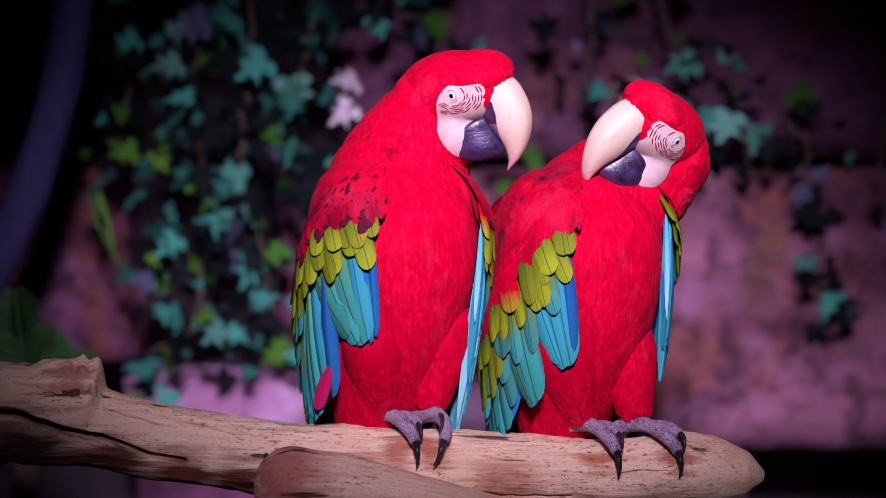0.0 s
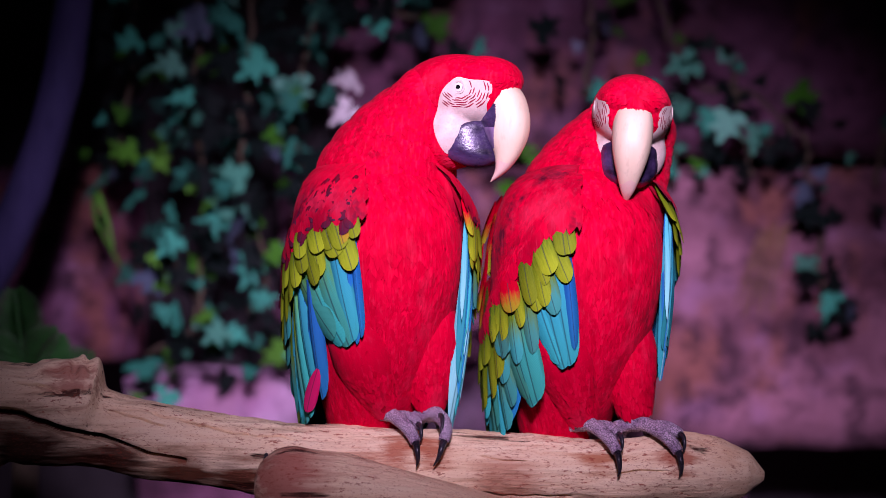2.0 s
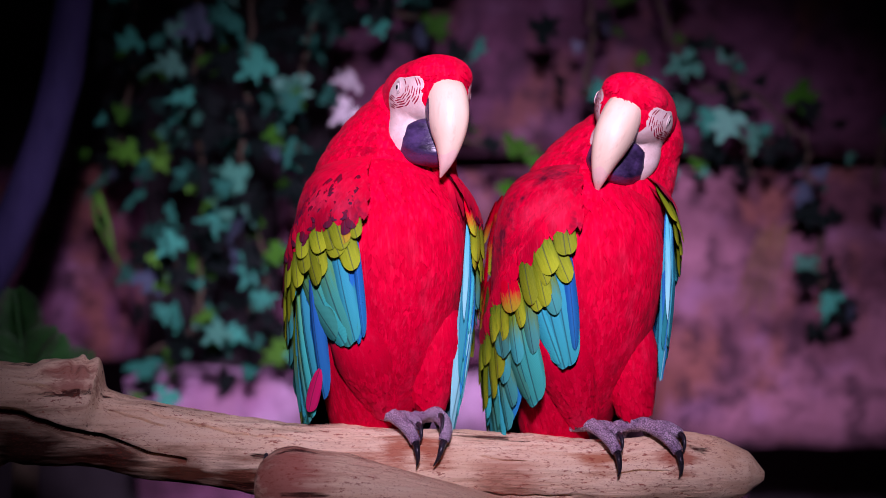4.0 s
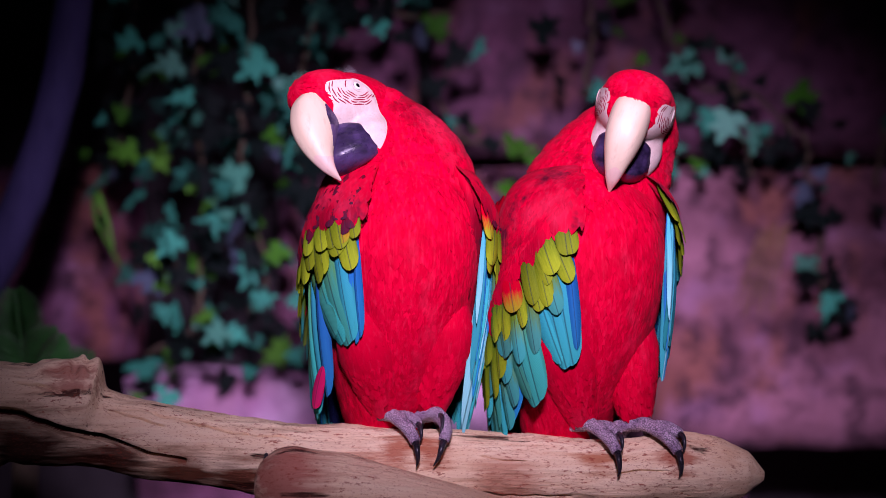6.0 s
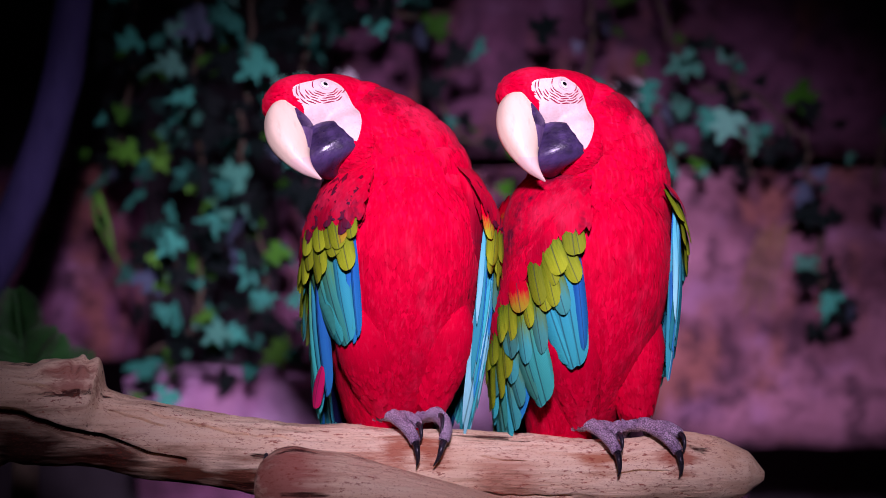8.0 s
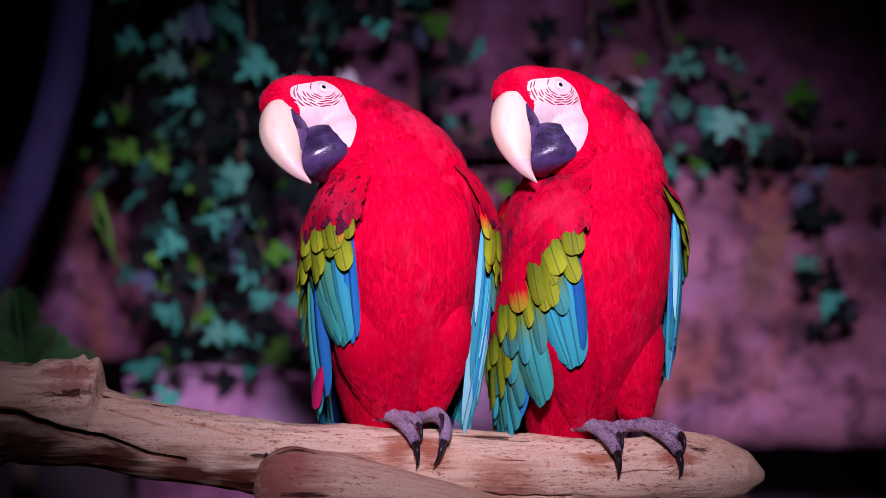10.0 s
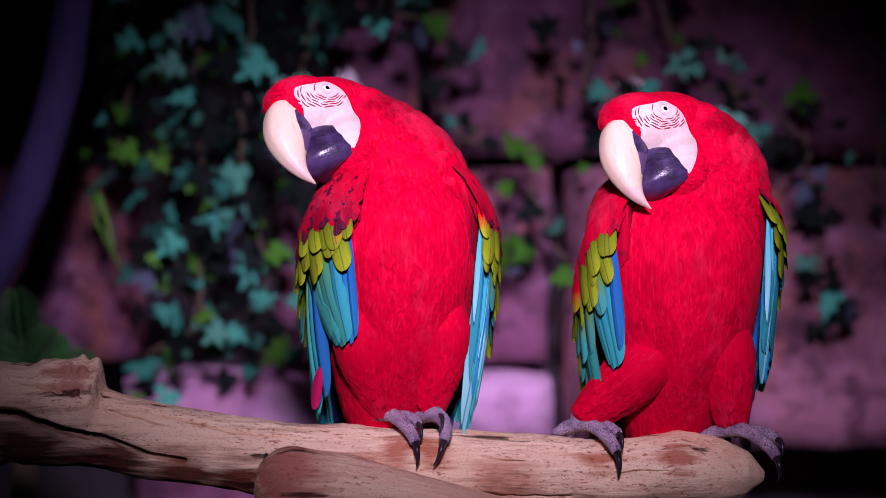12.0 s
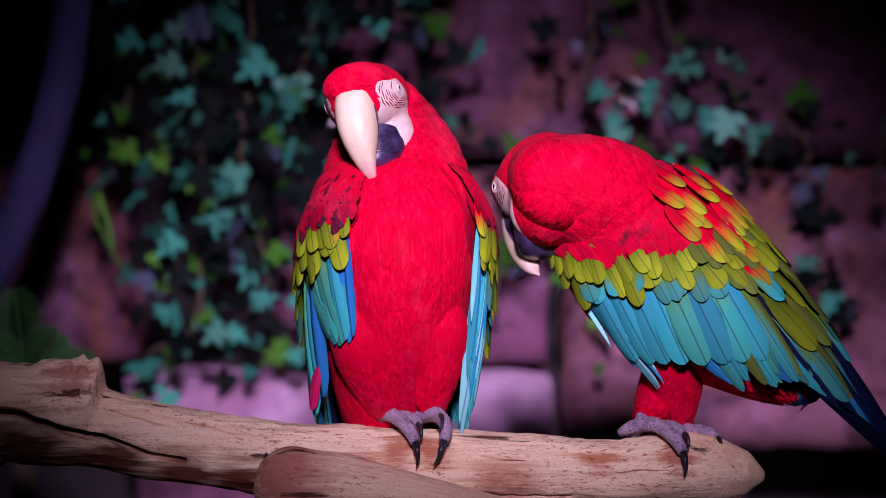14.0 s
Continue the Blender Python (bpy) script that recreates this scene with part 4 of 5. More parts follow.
# ---- the perch ----
def branch():
    top = tagged(new("branch"), "pale barkless branch with rust stains and long cracks", "branch")
    xs = (-700, -420, -200, 0, 90, 200, 350, 500, 700, 900, 1100, 1200, 1270, 1320, 1352)
    cy = (2720, 1250, 810, 726, 738, 764, 794, 812, 824, 829, 838, 830, 835, 838, 842)
    rr = (170, 140, 105, 88, 88, 70, 66, 64, 66, 62, 60, 67, 58, 40, 8)
    n, m = 440, 380
    # finer round the face that shows the splits
    around = [radians(-70 + 160 * j / 280) for j in range(280)] + [radians(90 + 200 * j / 100) for j in range(100)]
    rings, split = [], []
    for i in range(n):
        t = i / (n - 1)
        px = -700 + 2052 * (1 - (1 - t) ** 1.15)
        c = at(px, interp(px, xs, cy), 0.0)
        r = interp(px, xs, rr) / 1400
        d = (at(px + 8, interp(px + 8, xs, cy), 0) - at(px - 8, interp(px - 8, xs, cy), 0)).normalized()
        u, v = Vector((0, -1, 0)), Vector((-d.z, 0, d.x))
        ring = []
        split.append([])
        for j in range(m):
            a, cut = around[j] % (2 * math.pi), 0.0
            q = u * math.cos(a) + v * math.sin(a)
            k = r * (1 + 0.10 * noise.noise(Vector((px / 110, q.y * 1.2, q.z * 1.2))) + 0.035 * noise.noise(Vector((px / 22, q.y * 4, q.z * 4 + 5))))
            if 40 < px < 170 and a < math.pi:
                k += 0.030 * min((px - 40) / 110, (170 - px) / 14, 1) * max(0, math.cos(a - 1.25)) ** 2 * (1 + 0.4 * noise.noise(Vector((px / 14, a * 3, 2))))
            # long cracks on the face towards the camera
            deg = math.degrees(a) if a < math.pi else math.degrees(a) - 360
            for x0, x1, a0, a1, wid, dep in ((-60, 340, 8, -20, 6, 0.055), (190, 290, 36, 31, 2.0, 0.014), (265, 440, 48, 40, 3.2, 0.018), (430, 530, 40, 35, 1.5, 0.008), (780, 1010, -38, -44, 3.5, 0.030), (30, 110, 40, 36, 1.8, 0.010), (850, 930, 22, 19, 1.2, 0.006), (1080, 1180, 8, 2, 1.2, 0.006)):
                if x0 < px < x1:
                    mid = a0 + (a1 - a0) * (px - x0) / (x1 - x0) + 2.5 * math.sin(px / 25) + 2.5 * noise.noise(Vector((px / 30, x0, 0)))
                    g = max(0, 1 - abs(deg - mid) / wid) * math.sin(math.pi * (px - x0) / (x1 - x0)) ** 0.4
                    k -= dep * g
                    cut = max(cut, g if wid > 5 else 0.0)
            ring.append(c + q * k)
            split[-1].append(cut)
        rings.append(ring)
    inside = [int(split[i][j] + split[i][(j + 1) % m] + split[i + 1][j] + split[i + 1][(j + 1) % m] > 1.1) for i in range(n - 1) for j in range(m)]
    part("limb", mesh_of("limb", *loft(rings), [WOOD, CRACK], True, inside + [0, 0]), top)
    # sawn side limb that comes towards the camera
    sp = [at(464, 868, -0.105), at(478, 868, -0.108), at(510, 872, -0.11), at(600, 890, -0.115), at(720, 918, -0.115), at(860, 955, -0.11), at(1000, 1000, -0.10), at(1120, 1020, -0.03)]
    part("side_limb", mesh_of("side_limb", *tube([curve(7 * i / 70, sp) for i in range(71)], [interp(7 * i / 70, (0, 0.25, 0.6, 1, 2, 3, 4, 5, 7), (0.006, 0.024, 0.036, 0.044, 0.054, 0.057, 0.056, 0.055, 0.05)) for i in range(71)], 64, 1.0, 0.16, 3), WOOD), top, "sawn pale side limb")
    tw = [at(474, 842, -0.055), at(468, 828, -0.075), at(472, 812, -0.085), at(471, 803, -0.088)]
    part("twig", mesh_of("twig", *tube(tw, [0.006, 0.005, 0.004, 0.002], 8), CLAW), top, "dark broken twig")
    return top


branch()


# ---- plants on the wall ----
def ivy_leaf_mesh(mat, v):
    """A lobed leaf, folded along its midrib, with a drooping tip."""
    rng = random.Random(v)
    half = ((0.0, 0.0), (0.14, -0.14), (0.36, -0.13), (0.58, 0.06), (0.40, 0.20), (0.25, 0.29), (0.52, 0.57), (0.30, 0.55), (0.15, 0.60), (0.09, 0.82), (0.0, 1.0))
    wide, fold = rng.uniform(0.8, 1.1), rng.uniform(0.2, 0.5)
    verts = [(0, y, -0.16 * y * y) for y in (0.0, 0.3, 0.6, 1.0)]
    faces = []
    for side in (-1, 1):
        k = len(verts)
        for x, y in half[1:-1]:
            y *= rng.uniform(0.92, 1.08)
            verts.append((side * x * wide * rng.uniform(0.9, 1.1), y, fold * x * 0.5 - 0.35 * x * x - 0.16 * y * y + rng.uniform(-.015, .015)))
        fan = [(0, k, k + 1), (0, k + 1, k + 2), (0, k + 2, 1), (1, k + 2, k + 3), (1, k + 3, k + 4), (1, k + 4, k + 5), (1, k + 5, 2), (2, k + 5, k + 6), (2, k + 6, k + 7), (2, k + 7, k + 8), (2, k + 8, 3)]
        faces += fan if side > 0 else [q[::-1] for q in fan]
    return mesh_of("leaf", verts, faces, mat, True)


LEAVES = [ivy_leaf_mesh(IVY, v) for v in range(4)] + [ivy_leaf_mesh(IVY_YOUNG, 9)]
PALE_LEAF = ivy_leaf_mesh(IVY_PALE, 11)
BRIGHT = [ivy_leaf_mesh(IVY_LIT, v) for v in (21, 22)] + [ivy_leaf_mesh(IVY_SHEEN, 23)]


def leaf_on(plant, p, size, pale=False, young=0.12):
    roll = random.random()
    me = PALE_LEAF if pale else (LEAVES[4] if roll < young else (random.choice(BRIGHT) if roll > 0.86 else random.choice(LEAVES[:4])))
    m = Matrix.Translation(p) @ Euler((radians(random.uniform(30, 150)), radians(random.uniform(-60, 60)), radians(random.uniform(-60, 60)))).to_matrix().to_4x4()
    m = m @ pose(0, 0, 0, 0, 0, random.uniform(100, 260)) @ Matrix.Diagonal((size, size, size, 1))
    return part("leaf", me, plant, "", m)


def ivy(label, runners, per, spread, size=0.07, young=0.12):
    plant = tagged(new("ivy"), label, "ivy", "ivy on the wall")
    for pts in runners:
        line = [at(x, y, d) for x, y, d in pts]
        fine = []
        for a, b in zip(line, line[1:]):
            fine += [a.lerp(b, k / 6) + Vector((random.uniform(-.008, .008), random.uniform(-.01, .01), random.uniform(-.008, .008))) for k in range(6)]
        fine.append(line[-1])
        part("stem", mesh_of("stem", *tube(fine, [0.004] * len(fine), 6), STEM), plant)
        total = sum((b - a).length for a, b in zip(line, line[1:]))
        for i in range(int(total * per)):
            p = random.choice(fine) + Vector((random.gauss(0, spread), random.uniform(-0.10, 0.04), random.gauss(0, spread)))
            leaf_on(plant, p, size * random.uniform(0.45, 1.35), False, young)
    return plant


ivy("dark green ivy hanging thick over the stone wall", (
    ((230, -80, 1.10), (240, 90, 1.05), (215, 230, 1.05), (200, 320, 1.10)),
    ((340, -90, 1.10), (350, 60, 1.02), (330, 190, 1.00), (370, 330, 1.05), (360, 440, 1.08), (350, 600, 1.10)),
    ((450, -60, 1.10), (440, 100, 1.02), (430, 220, 1.00), (420, 330, 1.02), (480, 470, 1.08), (440, 560, 1.10)),
    ((560, -60, 1.12), (540, 90, 1.08), (520, 240, 1.08), (560, 340, 1.10)),
    ((290, 380, 1.08), (320, 500, 1.05), (380, 570, 1.08), (260, 630, 1.10)),
    ((620, -40, 1.12), (700, 30, 1.10), (800, 20, 1.12))), 125, 0.050, 0.045, 0.09)
ivy("trailing ivy over the joint of the stone wall", (
    ((1040, -40, 1.12), (1050, 110, 1.10), (1030, 170, 1.10)),
    ((1160, -60, 1.12), (1180, 60, 1.10), (1230, 150, 1.10), (1340, 170, 1.10), (1420, 240, 1.10), (1450, 420, 1.12), (1460, 560, 1.13)),
    ((1290, 100, 1.10), (1320, 250, 1.08), (1330, 310, 1.08)),
    ((1120, 120, 1.10), (1180, 230, 1.10), (1190, 330, 1.12)),
    ((1568, 230, 1.10), (1550, 330, 1.12))), 60, 0.036, 0.045, 0.12)
ivy("sparse young ivy shoots against pinkish stone", (
    ((780, 180, 1.12), (820, 250, 1.12), (900, 260, 1.10), (960, 280, 1.12)),
    ((940, 330, 1.12), (970, 390, 1.10), (1000, 460, 1.12)),
    ((890, 400, 1.14), (880, 560, 1.14)),
    ((1030, 560, 1.14), (1080, 620, 1.14))), 46, 0.024, 0.046, 0.3)
pale = tagged(new("pale_leaf_spray"), "whitish pink variegated leaves among dark ivy", "leaves")
for x, y, z in ((628, 145, 1.02), (622, 190, 1.02), (640, 165, 1.0), (1110, 150, 1.05), (1310, 290, 1.05)):
    leaf_on(pale, at(x, y, z), 0.05, x < 1200)


def hanging(name, label, category, tones, lines, thick):
    """Thin shoots or roots that hang down the wall."""
    thing = tagged(new(name), label, category)
    for pts in lines:
        line = [at(x, y, d) for x, y, d in pts]
        fine = [curve(i / 4, line) for i in range(4 * (len(line) - 1) + 1)]
        part("strand", mesh_of("strand", *tube(fine, [thick * (1 - 0.6 * i / len(fine)) for i in range(len(fine))], 6), tones), thing)
    return thing


hanging("ivy_shoot", "yellow-green young shoot hanging from dark ivy", "shoot", IVY_YOUNG, (
    ((170, 330, 1.02), (168, 380, 1.0), (185, 420, 1.0), (215, 475, 1.02)), ((172, 340, 1.02), (190, 390, 1.0), (200, 440, 1.0))), 0.005)
hanging("dry_root", "tan dry roots hanging against the stone", "roots", STEM_DRY, tuple(
    ((1395 - 7 * i, 395 + 6 * (i % 3), 1.16), (1385 - 9 * i, 450, 1.15), (1372 - 10 * i, 510, 1.16), (1368 - 12 * i + 9 * (i % 2), 560 + 9 * (i % 3), 1.18)) for i in range(7)), 0.0028)


def fern():
    plant = tagged(new("fern"), "dark green fern with pointed fronds", "fern")
    root = at(45, 690, 0.55)
    for i, (a, l, w) in enumerate(((-62, 0.13, 0.030), (-34, 0.10, 0.034), (-4, 0.17, 0.036), (28, 0.12, 0.034), (58, 0.13, 0.028), (80, 0.10, 0.026))):
        a = radians(a)
        pts = [root + Vector((math.sin(a) * l * k, -0.012 * i * k, l * k * math.cos(a) - 0.02 * k * k)) for k in (0, 0.2, 0.4, 0.6, 0.8, 1.0)]
        pieces = [tube(pts, [0.004, 0.0035, 0.003, 0.0025, 0.002, 0.001], 6)]
        for k in range(2, 15):
            u = k / 15
            base, along = curve(u * 5, pts), (curve(min(5, u * 5 + 0.2), pts) - curve(u * 5 - 0.2, pts)).normalized()
            across = along.cross(Vector((0, -1, 0)))
            for side in (-1, 1):
                d = (across * side + along * 0.7 + Vector((0, -0.25, 0))).normalized() * (1.5 * w * math.sin(math.pi * (0.12 + 0.85 * u)) ** 0.8)
                pieces.append(tube([base, base + d * 0.4, base + d * 0.75, base + d], [0.0012, 0.0030, 0.0020, 0.0003], 6, 0.3))
        part("frond", mesh_of("frond", *joined(*pieces), FERN), plant)
    sp = [root + Vector((0, 0, -0.02)), Vector((root.x, root.y, 0.6)), Vector((root.x, root.y, 0.0))]
    part("stem", mesh_of("stem", *tube(sp, [0.02, 0.02, 0.025], 8), STEM), plant)


fern()


def leaning_trunk():
    t = tagged(new("leaning_trunk"), "slanting grey tree trunk beside the ivy", "tree trunk")
    pts = [(170, -700), (150, -300), (130, 0), (112, 130), (85, 230), (50, 340), (0, 450), (-80, 600), (-300, 950), (-420, 1700)]
    line = [at(x, y, 0.75) for x, y in pts]
    line[-1].z = -0.02
    part("trunk", mesh_of("trunk", *tube(line, [0.024, 0.026, 0.029, 0.030, 0.031, 0.032, 0.034, 0.036, 0.04, 0.045], 16, 1.0, 0.15), BARK), t)


leaning_trunk()

left_bird = macaw("red-and-green macaw perched upright on the pale branch", True, 1.0)
right_bird = macaw("red-and-green macaw sidling along the pale branch", False, 1.2)
right_bird["wings"][1].matrix_local = pose(0.09, 0, 0.28) @ pose(0, 0, 0, -4, 7, 6) @ pose(-0.09, 0, -0.28)
right_bird["wings"][0].matrix_local = pose(-0.10, -0.07, 0.0) @ pose(-0.003, 0, 0.004, 0, 3, 4) @ pose(0.10, 0.07, 0.0)


lay("pink", left_bird["wings"][0], -1, radians(-22), 0.075, radians(-12), 0.020, 0.020, 0.012)


# ---- how the birds move ----
TIMES = [i / 10 for i in range(141)]


def glide(rows):
    """Smooth values between keyed rows, without overshoot."""
    rows = sorted(rows)
    ts = np.array([r[0] for r in rows])
    vs = np.array([r[1:] for r in rows], float)
    h, d = np.diff(ts)[:, None], np.diff(vs, axis=0) / np.diff(ts)[:, None]
    s = np.zeros_like(vs)
    for i in range(1, len(ts) - 1):
        a, b = d[i - 1], d[i]
        with np.errstate(divide="ignore", invalid="ignore"):
            m = 2 * a * b / (a + b)
        s[i] = np.where(a * b > 0, m, 0)

    def value(t):
        i = int(np.clip(np.searchsorted(ts, t, "right") - 1, 0, len(ts) - 2))
        u = float(np.clip((t - ts[i]) / h[i, 0], 0, 1))
        k = h[i, 0]
        return vs[i] * (1 + 2 * u) * (1 - u) ** 2 + vs[i + 1] * u * u * (3 - 2 * u) + k * (s[i] * u * (1 - u) ** 2 + s[i + 1] * u * u * (u - 1))
    return value


def turned(place, yaw, pitch, lean):
    """lean: to the side of the picture; yaw: 0 faces the camera; pitch: forwards."""
    return Matrix.Translation(place) @ pose(0, 0, 0, 0, lean) @ pose(0, 0, 0, 0, 0, yaw) @ pose(0, 0, 0, pitch)


def animate(made, body, head, feet, open_wings=None):
    """Keys a bird from tracks of its body, head and two feet, all in the world."""
    rows = {k: [] for k in ("bird", "head", *("n%d" % i for i in range(len(NECKS))), "f0", "f1", "t0", "t1")}
    for t in TIMES:
        x, y, z, yaw, pitch, lean = body(t)
        b = turned((x, y, z), yaw, pitch, lean)
        inv = b.inverted()
        hx, hz, hyaw, hpitch, hlean, hy = head(t)
        h = Matrix.Translation((hx, hy, hz)) @ pose(0, 0, 0, 0, 0, hyaw) @ pose(0, 0, 0, hpitch) @ pose(0, 0, 0, 0, hlean)
        rows["bird"].append((t, b))
        rows["head"].append((t, inv @ h))
        p0, p2 = b @ Vector((0, 0.010, 0.255)), h @ Vector((0, 0.070, -0.031))
        p1 = (b @ Vector((0, 0.030, 0.34))).lerp(h @ Vector((0, 0.118, -0.080)), 0.5)
        qb, qh = b.to_quaternion(), h.to_quaternion()
        for i, (s, r, hh) in enumerate(NECKS):
            p = p0 * (1 - s) ** 2 + p1 * (2 * s * (1 - s)) + p2 * (s * s)
            m = Matrix.Translation(p) @ qb.slerp(qh, s * 0.8).to_matrix().to_4x4()
            rows["n%d" % i].append((t, inv @ m))
        for i, track in enumerate(feet):
            fx, fy, fz, fyaw, fpitch = track(t)
            f = Matrix.Translation((fx, fy, fz)) @ pose(0, 0, 0, 0, 0, fyaw) @ pose(0, 0, 0, fpitch)
            rows["f%d" % i].append((t, inv @ f))
            hip = b @ Vector((-0.048 if i == 0 else 0.048, -0.030, 0.10))
            ankle = f @ Vector((0, 0.012, 0.016))
            up = (hip - ankle).to_track_quat("Z", "Y").to_matrix().to_4x4()
            rows["t%d" % i].append((t, inv @ Matrix.Translation(ankle) @ up))
    walk(made["bird"], rows["bird"])
    for w, s in zip(made["wings"], (-1, 1)):
        rest = w.matrix_local.copy()
        if open_wings:
            walk(w, [(t, pose(s * 0.0008 * open_wings(t)[int(s > 0)], 0, 0, 0, 0, s * open_wings(t)[int(s > 0)]) @ rest) for t in TIMES])
    walk(made["head"], rows["head"])
    for i in range(len(NECKS)):
        walk(made["necks"][i], rows["n%d" % i])
    for i in range(2):
        walk(made["feet"][i], rows["f%d" % i])
        walk(made["thighs"][i], rows["t%d" % i])


def motions():
    heads, bodies = [], []

    def h1(t, x, z, yaw, pitch, lean, y=-0.02):
        heads.append((t, x, z, yaw, pitch, lean, y))

    def b1(t, x, z, yaw, pitch, lean, y=0.0):
        bodies.append((t, x, y, z, yaw, pitch, lean))

    h1(0.0, 0.035, 1.806, 58, -1, -19)
    h1(0.2, 0.027, 1.807, 59, -1, -20)
    h1(0.6, 0.022, 1.808, 56, -2, -19)
    h1(0.8, 0.019, 1.809, 57, -1, -20)
    h1(1.0, 0.018, 1.810, 57, -1, -20)
    h1(1.2, 0.019, 1.811, 55, 0, -21)
    h1(1.4, 0.028, 1.813, 60, -3, -8)
    h1(1.5, 0.039, 1.806, 68, 4, 1)
    h1(1.6, 0.044, 1.798, 65, 2, 9)
    h1(2.0, 0.042, 1.799, 62, 4, 2)
    h1(2.2, 0.038, 1.800, 66, -4, 5)
    h1(2.4, 0.003, 1.810, 44, -12, 7)
    h1(2.5, -0.002, 1.806, 36, -19, 13)
    h1(2.6, -0.000, 1.804, 25, -23, 16)
    h1(2.8, -0.014, 1.804, 27, -14, 13)
    h1(3.0, -0.014, 1.801, 25, -13, 10)
    h1(3.2, -0.014, 1.801, 23, -13, 9)
    h1(5.3, -0.007, 1.791, 33, 9, 1)
    h1(5.5, -0.006, 1.791, 32, 9, 1)
    h1(5.7, -0.014, 1.790, 23, 6, 2)
    h1(5.8, -0.054, 1.791, 4, -11, -6)
    h1(5.9, -0.110, 1.790, -25, -8, -23)
    h1(6.0, -0.137, 1.778, -47, -5, -31)
    h1(6.1, -0.149, 1.774, -53, -2, -34)
    h1(6.2, -0.154, 1.771, -53, -2, -36)
    h1(6.4, -0.156, 1.775, -54, -3, -36)
    h1(6.5, -0.157, 1.776, -54, -3, -35)
    h1(6.6, -0.157, 1.777, -54, -2, -35)
    h1(7.0, -0.150, 1.777, -55, -2, -34)
    h1(7.2, -0.157, 1.774, -56, 2, -39)
    h1(7.5, -0.160, 1.771, -57, 2, -41)
    h1(7.8, -0.160, 1.773, -56, 2, -41)
    h1(8.0, -0.166, 1.773, -57, 2, -40)
    h1(8.2, -0.172, 1.773, -57, 1, -39)
    h1(10.3, -0.170, 1.772, -58, -1, -35)
    h1(10.5, -0.171, 1.772, -58, -1, -34)
    h1(11.0, -0.167, 1.771, -57, -2, -35)
    h1(12.0, -0.166, 1.771, -57, -1, -36)
    h1(12.5, -0.158, 1.775, -57, -3, -35)
    h1(12.8, -0.159, 1.777, -57, -2, -34)
    h1(13.0, -0.148, 1.787, -48, -7, -29)
    h1(13.2, -0.116, 1.790, -28, 2, -16)
    h1(13.4, -0.105, 1.789, -18, 2, -12)
    h1(13.5, -0.102, 1.790, -17, 2, -14)
    h1(14.0, -0.101, 1.790, -17, 1, -14)
    b1(0.0, -0.062, 1.378, 29, 0, 1)
    b1(1.2, -0.066, 1.378, 29, 0, 0)
    b1(1.5, -0.072, 1.378, 27, 0, -1)
    b1(2.2, -0.072, 1.378, 27, 0, -1)
    b1(3.2, -0.070, 1.378, 26, 0, -1)
    b1(5.7, -0.066, 1.378, 27, 0, 0)
    b1(6.1, -0.056, 1.378, 13, 1, 1)
    b1(12.8, -0.058, 1.378, 12, 1, 0)
    b1(13.4, -0.060, 1.378, 12, 0, 0)
    b1(14.0, -0.060, 1.378, 12, 0, 0)
    still = lambda x, z, yaw: glide([(0.0, x, -0.01, z, yaw, 0), (14.0, x, -0.01, z, yaw, 0)])
    animate(left_bird, glide(bodies), glide(heads), (still(-0.074, 1.380, 0), still(-0.018, 1.380, 0)), glide([(0.0, 0, 0), (5.7, 0, 0), (6.1, 0, 7), (14.0, 0, 7)]))

    heads2, bodies2, fa, fb = [], [], [], []

    def h2(t, x, z, yaw, pitch, lean, y=-0.03):
        heads2.append((t, x, z, yaw, pitch, lean, y))

    def b2(t, x, z, yaw, pitch, lean, y=0.01):
        bodies2.append((t, x, y, z, yaw, pitch, lean))

    def foot_a(t, x, z, yaw=20, pitch=0, y=-0.01):
        fa.append((t, x, y, z, yaw, pitch))

    def foot_b(t, x, z, yaw=20, pitch=0, y=-0.01):
        fb.append((t, x, y, z, yaw, pitch))

    h2(0.0, 0.262, 1.760, -36, -16, 35)
    h2(0.2, 0.260, 1.762, -37, -15, 37)
    h2(0.6, 0.259, 1.764, -39, -13, 38)
    h2(0.8, 0.262, 1.767, -39, -11, 36)
    h2(1.0, 0.246, 1.770, 0, 7, 4)
    h2(1.5, 0.244, 1.772, -1, 5, 3)
    h2(2.0, 0.238, 1.773, -2, 6, 5)
    h2(2.2, 0.236, 1.772, -3, 5, 7)
    h2(2.4, 0.234, 1.771, -3, 4, 9)
    h2(2.5, 0.234, 1.774, -10, -1, 16)
    h2(2.6, 0.235, 1.777, -17, -6, 23)
    h2(2.8, 0.234, 1.776, -21, -8, 21)
    h2(3.0, 0.231, 1.775, -23, -8, 20)
    h2(3.2, 0.231, 1.775, -23, -8, 20)
    h2(5.3, 0.251, 1.774, 1, 3, 17)
    h2(5.5, 0.249, 1.773, 2, 2, 17)
    h2(5.7, 0.248, 1.770, 3, -0, 18)
    h2(5.9, 0.241, 1.767, 3, -3, 19)
    h2(6.0, 0.241, 1.779, -7, -1, 16)
    h2(6.1, 0.186, 1.798, -21, -13, -9)
    h2(6.2, 0.147, 1.794, -40, -8, -18)
    h2(6.4, 0.128, 1.793, -51, -5, -20)
    h2(6.5, 0.129, 1.792, -50, -5, -22)
    h2(6.6, 0.129, 1.791, -50, -5, -22)
    h2(7.0, 0.135, 1.790, -53, -3, -23)
    h2(7.5, 0.130, 1.781, -55, -2, -29)
    h2(7.8, 0.129, 1.781, -55, -3, -30)
    h2(8.0, 0.125, 1.781, -56, -3, -28)
    h2(8.2, 0.121, 1.782, -56, -3, -27)
    h2(10.3, 0.119, 1.783, -56, -3, -24)
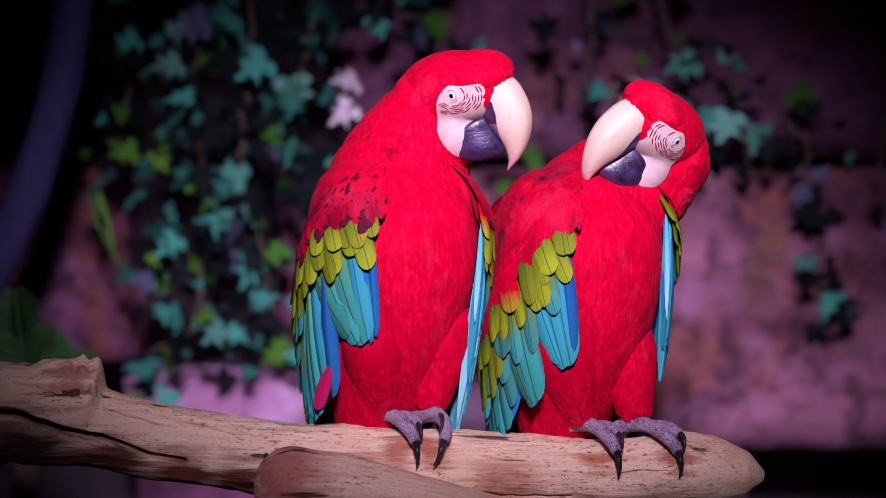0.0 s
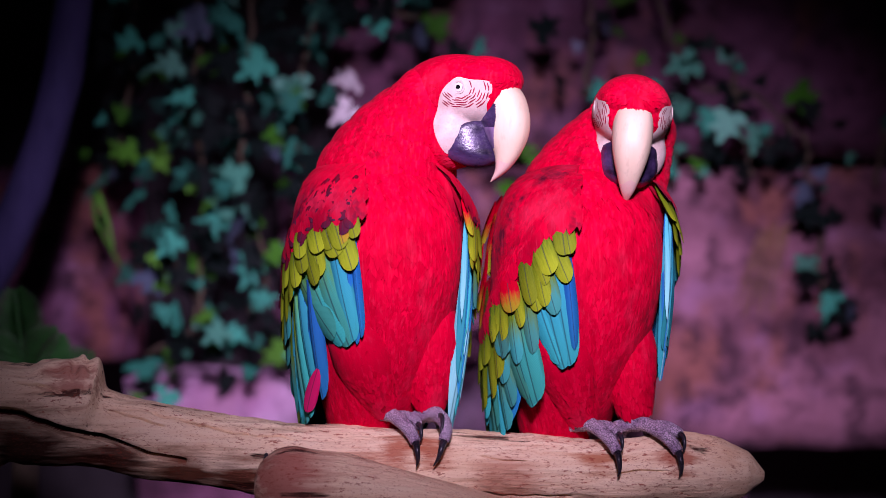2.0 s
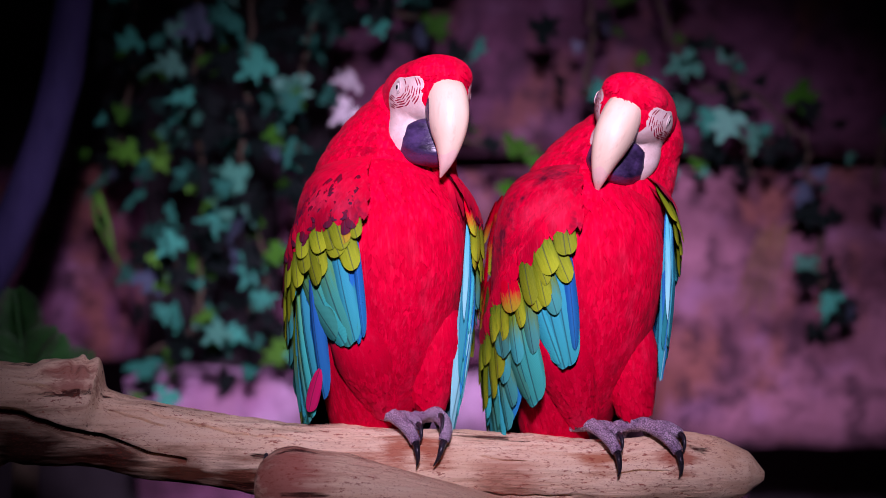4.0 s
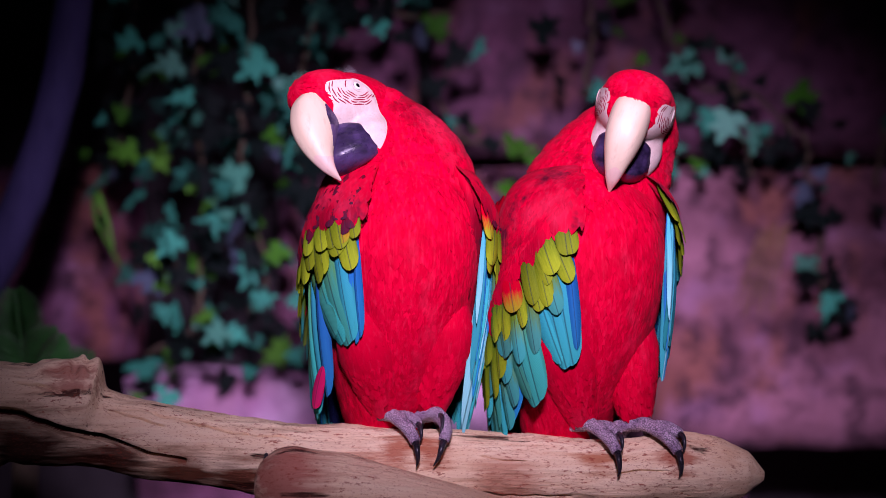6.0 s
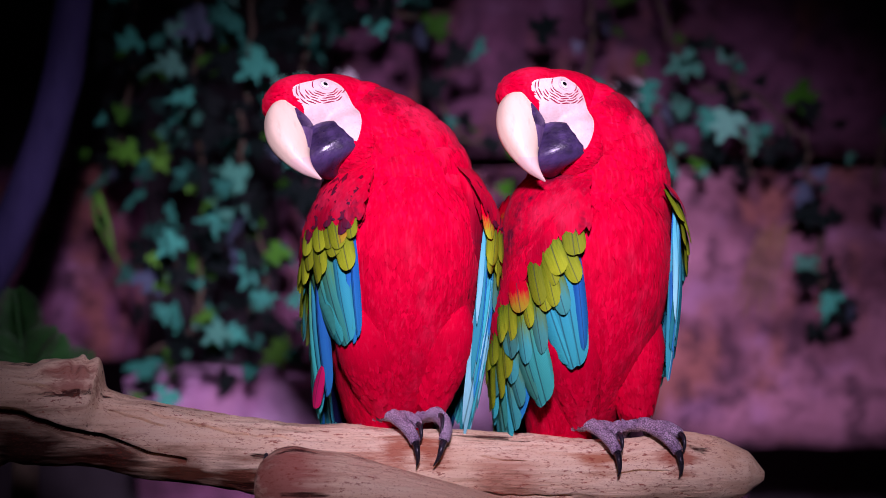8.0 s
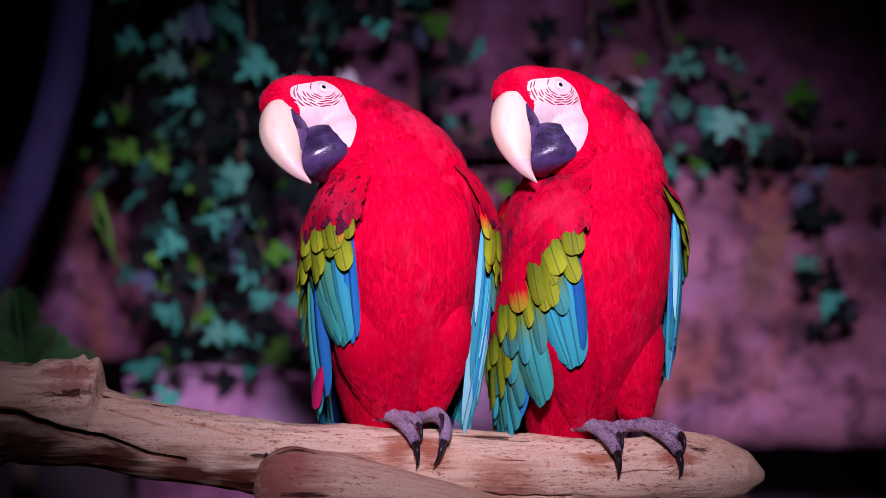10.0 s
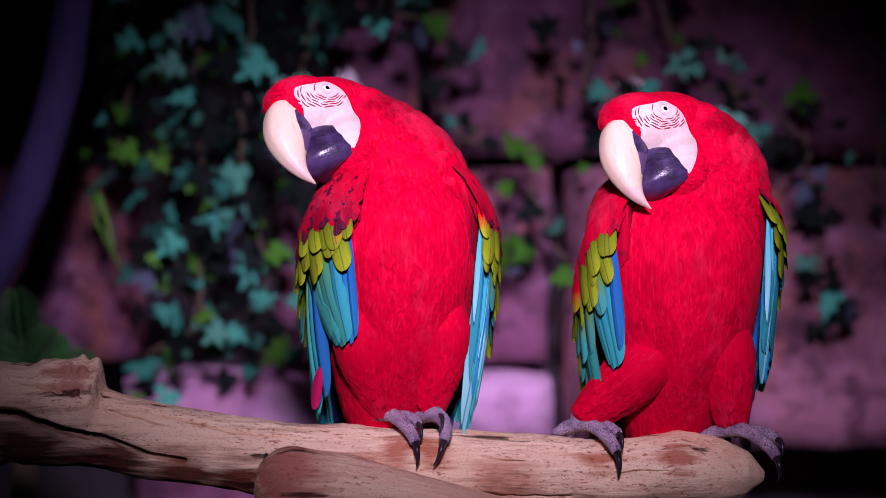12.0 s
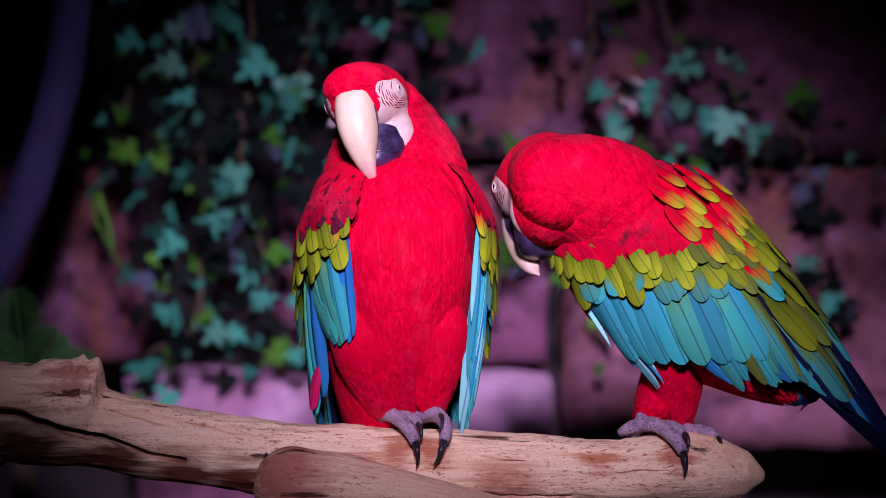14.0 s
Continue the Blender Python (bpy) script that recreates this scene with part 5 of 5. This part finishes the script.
    h2(10.5, 0.120, 1.783, -57, -2, -24)
    h2(10.8, 0.122, 1.784, -55, -2, -26)
    h2(11.0, 0.146, 1.782, -54, 2, -26)
    h2(11.2, 0.150, 1.781, -56, 6, -23)
    h2(11.5, 0.152, 1.775, -59, 8, -25)
    h2(11.6, 0.158, 1.770, -58, 7, -25)
    h2(11.8, 0.189, 1.757, -59, 5, -27)
    h2(12.0, 0.254, 1.751, -61, 2, -27)
    h2(12.2, 0.278, 1.752, -64, 4, -18)
    h2(12.4, 0.251, 1.745, -66, 9, -23)
    h2(12.5, 0.214, 1.730, -67, 10, -25)
    h2(12.6, 0.184, 1.719, -70, 8, -25)
    h2(12.8, 0.124, 1.709, -73, 8, -22, 0.0)
    h2(13.0, 0.085, 1.704, -77, 9, -26, 0.035)
    h2(13.2, 0.077, 1.699, -86, 15, -12, 0.045)
    h2(13.4, 0.089, 1.660, -112, 35, -0, 0.022)
    h2(13.5, 0.089, 1.656, -112, 35, -3, 0.022)
    h2(13.7, 0.095, 1.668, -132, 35, -2, 0.026)
    h2(14.0, 0.111, 1.678, -157, 33, -2, 0.030)
    b2(0.0, 0.174, 1.365, 31, 0, 1)
    b2(5.9, 0.176, 1.365, 31, 0, 1)
    b2(6.4, 0.184, 1.365, 32, 0, 1)
    b2(11.0, 0.184, 1.365, 31, 0, 1)
    b2(11.2, 0.188, 1.365, 24, 0, 1)
    b2(11.5, 0.200, 1.365, 13, 0, 2)
    b2(11.8, 0.250, 1.365, 10, 0, 2)
    b2(12.0, 0.300, 1.362, 13, 0, 1)
    b2(12.2, 0.335, 1.36, 6, 2, 0)
    b2(12.5, 0.372, 1.36, -3, 4, -4)
    b2(12.8, 0.402, 1.375, -14, 9, -18)
    b2(13.0, 0.440, 1.394, -24, 14, -34)
    b2(13.2, 0.425, 1.410, -50, 32, -22)
    b2(13.4, 0.425, 1.440, -78, 52, -3)
    b2(13.6, 0.420, 1.440, -92, 51, 0)
    b2(14.0, 0.385, 1.412, -106, 37, 0)
    foot_a(0.0, 0.176, 1.368, 0)
    foot_a(12.1, 0.176, 1.368, 0)
    foot_a(12.3, 0.225, 1.392, 0, -10)
    foot_a(12.5, 0.268, 1.392, 0, -14, -0.02)
    foot_a(12.7, 0.280, 1.372, 0)
    foot_a(13.0, 0.275, 1.368, 0)
    foot_a(13.3, 0.262, 1.368, 0)
    foot_a(14.0, 0.258, 1.368, 0)
    foot_b(0.0, 0.244, 1.368, 0)
    foot_b(11.0, 0.244, 1.368, 0)
    foot_b(11.2, 0.285, 1.388, 5)
    foot_b(11.5, 0.330, 1.378, 0)
    foot_b(11.8, 0.366, 1.362, 0)
    foot_b(12.8, 0.366, 1.360, 0)
    foot_b(13.0, 0.345, 1.395, -20, -20, -0.02)
    foot_b(13.2, 0.300, 1.362, -6, 0, 0.030)
    foot_b(14.0, 0.298, 1.360, -6, 0, 0.032)
    animate(right_bird, glide(bodies2), glide(heads2), (glide(fa), glide(fb)), glide([(0.0, 0, 0), (11.3, 0, 0), (12.0, 16, 8), (12.5, 18, 12), (13.0, 8, 12), (13.4, 6, 2), (14.0, 8, 0)]))


motions()
